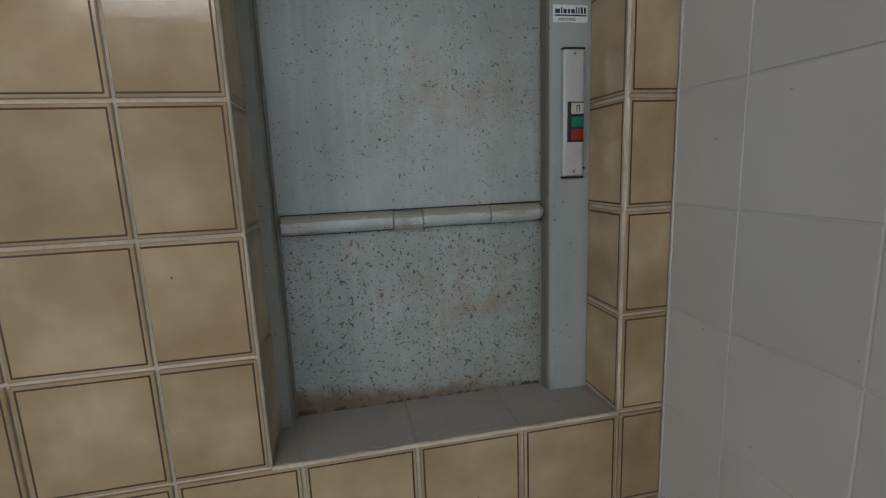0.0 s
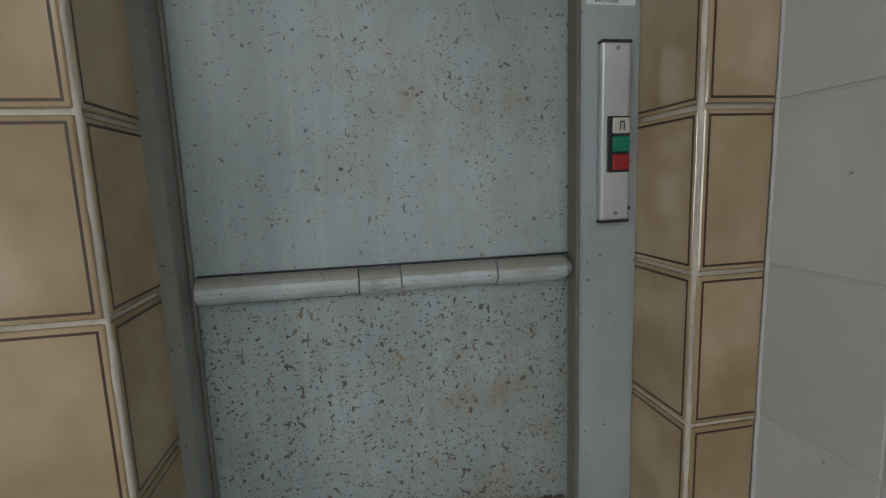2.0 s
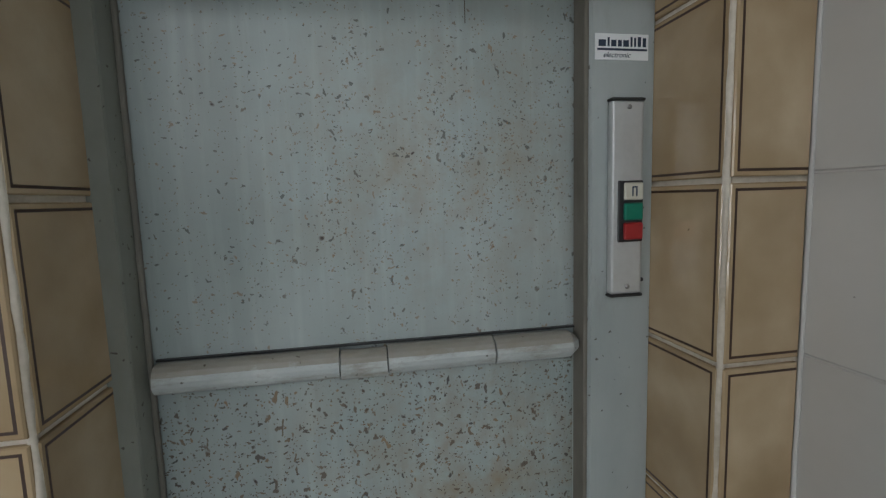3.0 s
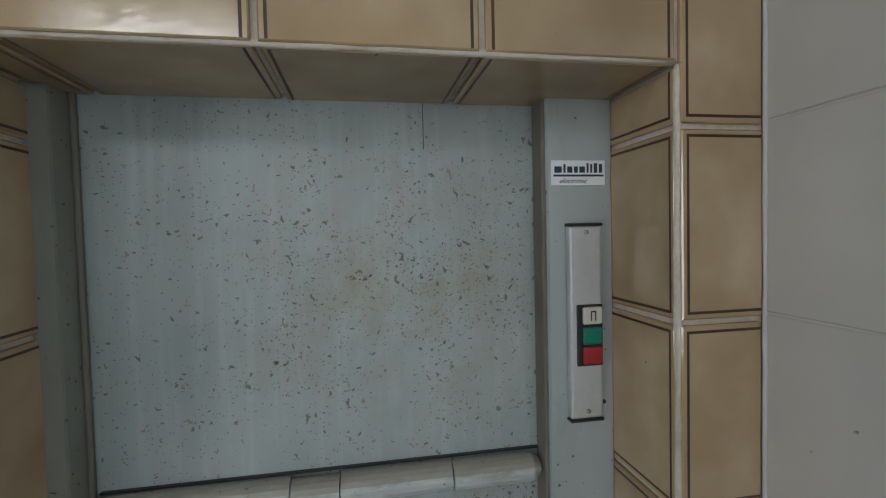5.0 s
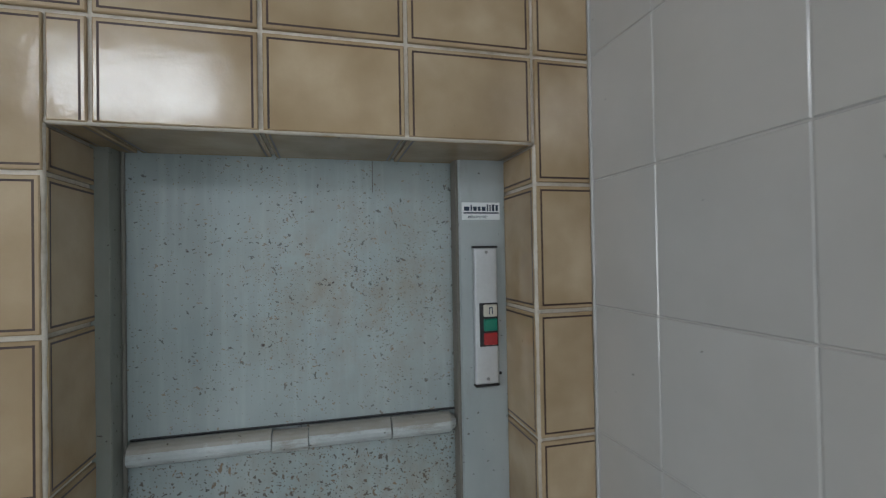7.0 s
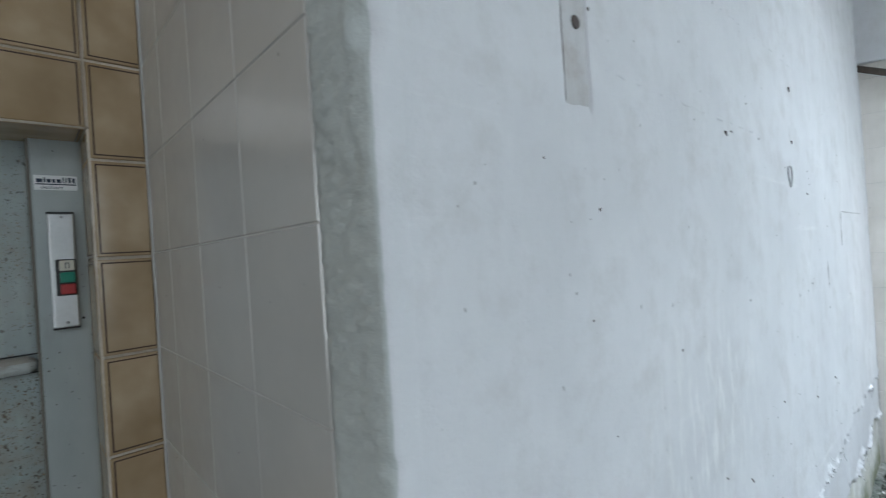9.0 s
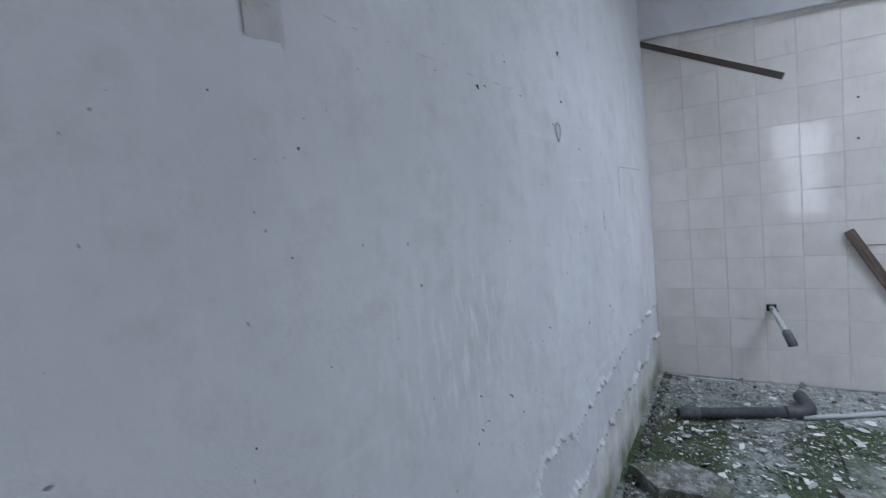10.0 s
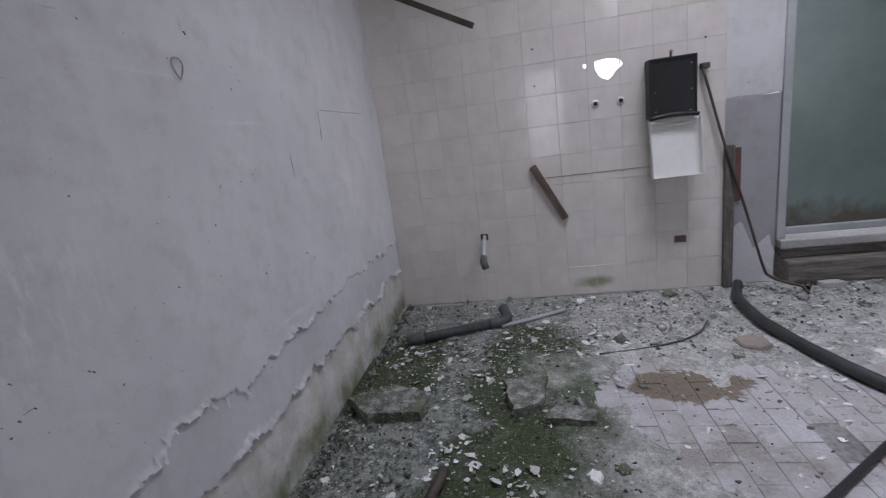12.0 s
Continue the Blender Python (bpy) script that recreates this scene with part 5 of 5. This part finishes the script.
def wall_line(name, points, r, mat, label, sink):
    """A thin irregular line along the white wall through (x, z) points."""
    pts = []
    for (x0, z0), (x1, z1) in zip(points, points[1:]):
        n = max(3, int(math.hypot(x1 - x0, z1 - z0) / 0.02))
        for k in range(n):
            x, z = x0 + (x1 - x0) * k / n, z0 + (z1 - z0) * k / n + RS.uniform(-0.0025, 0.0025)
            pts.append((x, WHITE_Y + wall_offset(x, z)[0] + sink, z))
    rad = [r * RS.uniform(0.5, 1.0) for _ in pts]
    rad[0] = rad[-1] = r * 0.2
    return part(name, tube(pts, rad, 6), mat, wall_white, label, True)


wall_line("trowel_ridge", [(0.96, 1.631), (1.4, 1.632), (1.8, 1.636)], 0.006, PAINT, "thin plaster ridge", 0.0035)
wall_line("trowel_ridge", [(1.45, 1.878), (1.85, 1.888), (2.25, 1.894)], 0.006, PAINT, "thin plaster ridge", 0.0035)
wall_line("trowel_ridge", [(0.66, 1.566), (0.76, 1.562)], 0.005, PAINT, "thin plaster ridge", 0.003)
wall_line("trowel_ridge", [(0.965, 1.54), (1.02, 1.531)], 0.005, PAINT, "thin plaster ridge", 0.003)
wall_line("trowel_ridge", [(2.08, 1.83), (2.10, 1.70), (2.09, 1.62)], 0.005, PAINT, "thin plaster ridge", 0.003)
wall_line("crack", [(2.992, 1.455), (2.99, 1.40), (2.968, 1.268)], 0.0032, GRIME_LINE, "dark crack in the paint", 0.0012)
wall_line("crack", [(2.992, 1.452), (3.3, 1.447), (3.72, 1.444)], 0.0022, GRIME_LINE, "fine crack in the paint", 0.001)
wall_line("scratch", [(2.622, 1.285), (2.62, 1.21), (2.624, 1.125)], 0.0024, GRIME_LINE, "upright scratch in the paint", 0.001)
wall_line("scratch", [(1.344, 0.853), (1.42, 0.861)], 0.0022, GRIME_LINE, "short dark scratch", 0.0008)
RN = random.Random(52)
for _ in range(46):
    x, z = 0.72 + 2.6 * RN.random() ** 1.3, RN.uniform(0.62, 1.75)
    r = RN.uniform(0.0012, 0.003)
    y = WHITE_Y + wall_offset(x, z)[0]
    part("pit", tube([(x, y + 0.003, z), (x, y - 0.0006, z), (x + RN.uniform(-1, 1) * r, y - 0.0009, z - r)], [r, r * 0.8, r * 0.2], 6), GRIME_LINE, wall_white)

# ---- litter on the floor ----
solo("pipe_offcut", tube([(3.885, -2.795, 0.024), (3.80, -2.735, 0.022)], 0.02, 12, hollow=0.03), IRON, "short grey pipe offcut lying before the glass screen", "pipe", smooth=True)
solo("board_offcut", slab([(3.90, -2.84), (3.84, -2.86), (3.85, -2.99), (3.91, -2.98)], -0.002, 0.03, 0.004, None, 31, (0, 0), 0.06), SILL_STONE, "flat grey offcut lying before the glass screen", "offcut")
hose = [on_floor(4.02, -2.43, 0.05), on_floor(3.78, -2.33, 0.037), on_floor(3.47, -2.303, 0.036), on_floor(3.25, -2.325, 0.036), on_floor(3.044, -2.364, 0.036), on_floor(2.73, -2.465, 0.036), on_floor(2.4, -2.66, 0.036), on_floor(2.1, -3.0, 0.036)]
solo("hose", tube(curve_points(hose, 8), 0.03, 14, hollow=0.02), RUBBER, "thick black rubber hose lying across the floor", "hose", smooth=True)
pipe = thing("drain_pipe", "dark grey plastic drain pipe with an elbow lying on the floor", "pipe", (0, 0, 0))
part("pipe", tube([on_floor(3.386, -0.241, 0.032), on_floor(3.60, -0.80, 0.032)], 0.029, 16, hollow=0.08), PVC, pipe, "", True)
part("elbow", tube(curve_points([on_floor(3.575, -0.735, 0.032), on_floor(3.61, -0.83, 0.033), on_floor(3.68, -0.85, 0.036), on_floor(3.83, -0.82, 0.045)], 6), 0.034, 16, hollow=0.03), PVC, pipe, "", True)
part("socket", tube([on_floor(3.375, -0.215, 0.033), on_floor(3.42, -0.32, 0.033)], 0.034, 16, hollow=0.05), PVC, pipe, "", True)
solo("conduit", tube([on_floor(3.525, -0.818, 0.013), on_floor(3.62, -1.02, 0.013), on_floor(3.743, -1.241, 0.013)], 0.0125, 12, hollow=0.02), PVC_PALE, "pale plastic conduit lying on the floor", "conduit", smooth=True)
solo("conduit", tube([(3.96, -0.1, 0.012), (3.93, -0.3, 0.012), (3.93, -0.52, 0.012)], 0.008, 8), PVC_PALE, "thin pale strip lying along the tiles", "conduit", smooth=True)
solo("cable", tube(curve_points([on_floor(3.10, -1.36, 0.008), on_floor(3.13, -1.55, 0.008), on_floor(3.2, -1.78, 0.008), on_floor(3.3, -1.93, 0.01), on_floor(3.45, -2.03, 0.03)], 6), 0.0055, 8), PVC, "stiff dark cable lying on the floor", "cable", smooth=True)
solo("black_bar", tube([on_floor(2.03, -1.80, 0.02), on_floor(2.1, -1.9, 0.02), on_floor(2.339, -2.207, 0.02), on_floor(2.8, -2.8, 0.02)], 0.013, 10), BLACK, "thin black bar lying on the quarry tiles", "bar", smooth=True)
solo("pipe_end", tube([(1.99, -0.598, 0.024), (2.12, -0.632, 0.028), (2.18, -0.645, 0.036)], 0.021, 12, hollow=0.03), IRON, "short dark pipe end on the littered floor", "pipe", smooth=True)
GR = "broken mortar slabs"
for outline, top, tilt, seed in (
    ([(2.657, -0.085), (2.525, -0.22), (2.53, -0.34), (2.538, -0.477), (2.69, -0.507), (2.76, -0.30)], 0.052, (0.03, 0.02), 1),
    ([(2.802, -0.862), (2.879, -1.073), (2.70, -1.05), (2.604, -1.03), (2.537, -0.909), (2.66, -0.88)], 0.042, (-0.03, 0.02), 2),
    ([(2.49, -1.04), (2.47, -1.246), (2.55, -1.262), (2.60, -1.10)], 0.034, (0.0, 0.03), 3)):
    tagged(solo("mortar_slab", slab(outline, -0.012, top, 0.007, None, seed, tilt, 0.015), MORTAR, "broken grey mortar slab on the mossy floor", "slab"), group=GR)
solo("mortar_lump", slab([(2.66, -1.19), (2.60, -1.24), (2.58, -1.20), (2.62, -1.17)], -0.004, 0.036, 0.009, None, 6, (0.2, 0.3), 0.42), RUBBLE, "small dark mortar lump on the floor", "lump")
solo("stone", slab([(3.18, -2.05), (3.09, -2.06), (3.05, -2.13), (3.09, -2.21), (3.18, -2.21), (3.21, -2.13)], -0.004, 0.024, 0.003, None, 7, (0, 0), 0.16), CLAY, "flat round brown stone on the dusty floor", "stone")
solo("stone", slab([(3.25, -1.46), (3.21, -1.46), (3.19, -1.5), (3.22, -1.53), (3.26, -1.52)], -0.004, 0.04, 0.006, None, 8, (0.1, -0.2), 0.45), RUBBLE, "small grey stone on the dusty floor", "stone")
for k, (x, y, w) in enumerate(((3.88, -1.36, 0.1), (3.9, -1.95, 0.12), (3.86, -1.12, 0.05), (3.93, -0.26, 0.05), (3.7, -2.66, 0.12), (3.55, -2.9, 0.1), (2.98, -2.62, 0.09), (2.75, -2.78, 0.12), (2.42, -0.12, 0.06), (2.15, -0.17, 0.05), (3.02, -2.02, 0.13), (2.22, -1.3, 0.08), (2.18, -1.2, 0.09))):
    rnd = random.Random(40 + k)
    pts = [(x + w * 0.5 * rnd.uniform(0.7, 1.1) * math.cos(q * math.tau / 6 + 0.4), y + w * 0.5 * rnd.uniform(0.4, 1.0) * math.sin(q * math.tau / 6 + 0.4)) for q in range(6)]
    tagged(solo("plaster_chunk", slab(pts, -0.004, rnd.uniform(0.008, 0.018), 0.006, None, 60 + k, (0, 0), 0.2), MORTAR if k % 3 else FLAKE, "broken chunk of plaster on the floor", "chunk"), group="plaster chunks")


def scatter(name, count, seed, size, thick, density, mat, label, category):
    """Small irregular flat bits strewn over the floor, more where density says."""
    rnd = random.Random(seed)
    verts, faces = [], []
    while count > 0:
        x, y = rnd.uniform(1.2, 3.99), rnd.uniform(-3.5, -0.09)
        if rnd.random() > density(x, y):
            continue
        count -= 1
        r = size * (0.25 + 1.05 * rnd.random() ** 2.6)
        n = rnd.randint(4, 7)
        turn, squash = rnd.uniform(0, 6.3), rnd.uniform(0.4, 1.0)
        tx, ty = rnd.gauss(0, 0.16), rnd.gauss(0, 0.16)
        h = thick * rnd.uniform(0.5, 1.4) * (0.4 + r / size)
        z0 = 0.003 + (0.003 if on_tiles(x, y) else 0.0) + 0.4 * r * (abs(tx) + abs(ty))
        base = len(verts)
        ring = []
        for k in range(n):
            q = k * math.tau / n + rnd.uniform(-0.35, 0.35)
            u, v = r * rnd.uniform(0.45, 1.2) * math.cos(q), r * squash * rnd.uniform(0.45, 1.2) * math.sin(q)
            ring.append((u * math.cos(turn) - v * math.sin(turn), u * math.sin(turn) + v * math.cos(turn)))
        for up in (0.0, h):
            for u, v in ring:
                verts.append((x + u * (1 - 0.15 * (up > 0)), y + v * (1 - 0.15 * (up > 0)), max(-0.003, z0 + u * tx + v * ty) + up))
        faces.append([base + n + k for k in range(n)])
        for k in range(n):
            q = (k + 1) % n
            faces.append([base + k, base + q, base + n + q, base + n + k])
    me = bpy.data.meshes.new(name)
    me.from_pydata(verts, [], faces)
    me.materials.append(mat)
    me.update()
    return tagged(new(name, me), label, category, "", "stuff")


def on_tiles(x, y):
    return 1.2 < x < 3.0 + 0.25 * frac(y, 0, 3, 2.0) and -2.62 < y < -1.17 - 0.52 * (2.71 - x) - 0.12 * frac(x, y, 4, 6.0)


def near_far(x, y):
    return (0.25 + 0.75 * max(0.0, min(1.0, (x - 2.6) / 0.9))) * (0.25 if on_tiles(x, y) else 1.0) * (0.35 + 0.65 * (frac(x, y, 2.4, 31.0) > -0.15))


def near_wall(x, y):
    return (0.1 if on_tiles(x, y) else 1.0) * (0.3 if x > 3.3 or y < -1.9 else 1.0) * (0.4 + 0.6 * (frac(x, y, 2.0, 33.0) > -0.1))


def clusters(x, y):
    hot = max(math.exp(-((x - cx) ** 2 + (y - cy) ** 2) / (2 * w * w)) for cx, cy, w in ((2.30, -0.66, 0.05), (2.25, -0.69, 0.05), (2.17, -0.93, 0.035), (2.45, -1.75, 0.07), (3.0, -0.6, 0.25), (2.8, -2.3, 0.25), (3.3, -1.3, 0.22)))
    return 0.03 + 0.97 * hot


scatter("plaster_crumbs", 13000, 21, 0.008, 0.0018, near_far, CRUMB, "pale plaster crumbs strewn over the floor", "crumbs")
scatter("dark_crumbs", 4200, 22, 0.011, 0.0045, near_wall, RUBBLE, "grey mortar crumbs strewn over the mossy floor", "crumbs")
scatter("paint_flakes", 420, 23, 0.028, 0.0012, clusters, FLAKE, "curled white paint flakes on the floor", "flakes")
scatter("paint_chips", 1100, 24, 0.013, 0.0012, near_wall, FLAKE, "small white paint chips on the mossy floor", "flakes")
def wall_foot(x, y):
    return max(0.0, 1 - (-0.085 - y) / 0.075) ** 2 * (0.4 + 0.6 * (frac(x, 0, 5, 35.0) > 0)) if y > -0.16 else 0.0


scatter("wall_foot_rubble", 1700, 26, 0.013, 0.009, wall_foot, RUBBLE, "dark rubble and dirt heaped along the foot of the wall", "rubble")
scatter("wall_foot_chips", 260, 27, 0.014, 0.002, wall_foot, FLAKE, "white paint chips along the foot of the wall", "flakes")
def paint_heap(x, y):
    return max(math.exp(-((x - cx) ** 2 + (y - cy) ** 2) / (2 * w * w)) for cx, cy, w in ((2.30, -0.66, 0.045), (2.25, -0.69, 0.05), (2.17, -0.93, 0.03), (2.22, -0.60, 0.04)))


scatter("paint_heap", 52, 28, 0.02, 0.0014, paint_heap, STICKER_FLAKE, "heap of white paint flakes on the mossy floor", "flakes")
scatter("plaster_shards", 1300, 29, 0.022, 0.003, near_far, CRUMB, "grey and white plaster shards strewn over the dusty floor", "shards")
scatter("leaf_litter", 420, 25, 0.016, 0.002, near_far, BROWN_FILM, "dark scraps of litter on the dusty floor", "litter")

# quarry tiles, in rows along x, on a pale dusty bed
bm = bmesh.new()
cells = {}
for i in range(38):
    for j in range(32):
        x, y = 1.2 + i * 0.05, -2.66 + j * 0.05
        if not on_tiles(x + 0.025, y + 0.025):
            continue
        quad = []
        for a, b in ((0, 0), (1, 0), (1, 1), (0, 1)):
            key = (i + a, j + b)
            if key not in cells:
                u, v = 1.2 + key[0] * 0.05, -2.66 + key[1] * 0.05
                cells[key] = bm.verts.new((u + 0.014 * frac(u, v, 9, 1.0), v + 0.014 * frac(u, v, 9, 2.0), 0.0012 + 0.0022 * frac(u, v, 4, 3.0)))
            quad.append(cells[key])
        bm.faces.new(quad)
BED = simple("dusty_bed", (0.1, 0.095, 0.09), (0.5, 0.495, 0.49), 16, 0.9, bump=0.5)
solo("tile_bed", bm, BED, "pale dusty mortar bed under the quarry tiles", "tile bed", "structure", True)
verts, faces = [], []
NI, NJ = 120, 110
for i in range(NI + 1):
    for j in range(NJ + 1):
        x, y = 1.2 + i * 0.018, -2.85 + j * 0.0175
        d = min(3.0 + 0.25 * frac(y, 0, 3, 2.0) - x, -1.17 - 0.52 * (2.71 - x) - 0.12 * frac(x, y, 4, 6.0) - y)
        z = 0.009 - 0.07 * max(0.0, abs(d + 0.01) - 0.06) + 0.0045 * frac(x, y, 8, 41.0) + 0.003 * frac(x, y, 27, 42.0)
        verts.append((x, y, max(-0.006, z)))
for i in range(NI):
    for j in range(NJ):
        f = (i * (NJ + 1) + j, (i + 1) * (NJ + 1) + j, (i + 1) * (NJ + 1) + j + 1, i * (NJ + 1) + j + 1)
        if max(verts[v][2] for v in f) > -0.005:
            faces.append(f)
me = bpy.data.meshes.new("dirt_drift")
me.from_pydata(verts, [], faces)
me.polygons.foreach_set("use_smooth", [True] * len(faces))
me.materials.append(FLOOR)
me.update()
tagged(new("dirt_drift", me), "trodden dirt and dust drifted over the edge of the tiles", "dirt", "", "stuff")
floor_tiles = thing("pavement", "worn grey quarry tiles under dust and dried mud", "floor tiles", (2.2, -1.9, 0), "", "structure")
QW, QL, QG = 0.108, 0.212, 0.0014
qm = []
for k in range(4):
    bm = box((-QL / 2 + QG, -QW / 2 + QG, -0.012), (QL / 2 - QG, QW / 2 - QG, 0.0), 0.002)
    qm.append(finish_mesh("floor_tile", bm, QUARRY))
RQ = random.Random(77)
for r in range(14):
    for c in range(-1, 10):
        x = 1.3 + (c + 0.5 * (r % 2)) * QL
        y = -1.22 - r * QW
        if not on_tiles(x, y) or RQ.random() < 0.03:
            continue
        ob = new("floor_tile", qm[RQ.randint(0, 3)])
        ob.matrix_basis = pose(x - 2.2, y + 1.9, 0.0045 + RQ.uniform(-0.0015, 0.0015), RQ.uniform(-0.5, 0.5), RQ.uniform(-0.4, 0.4), RQ.uniform(-0.4, 0.4))
        ob.parent = floor_tiles
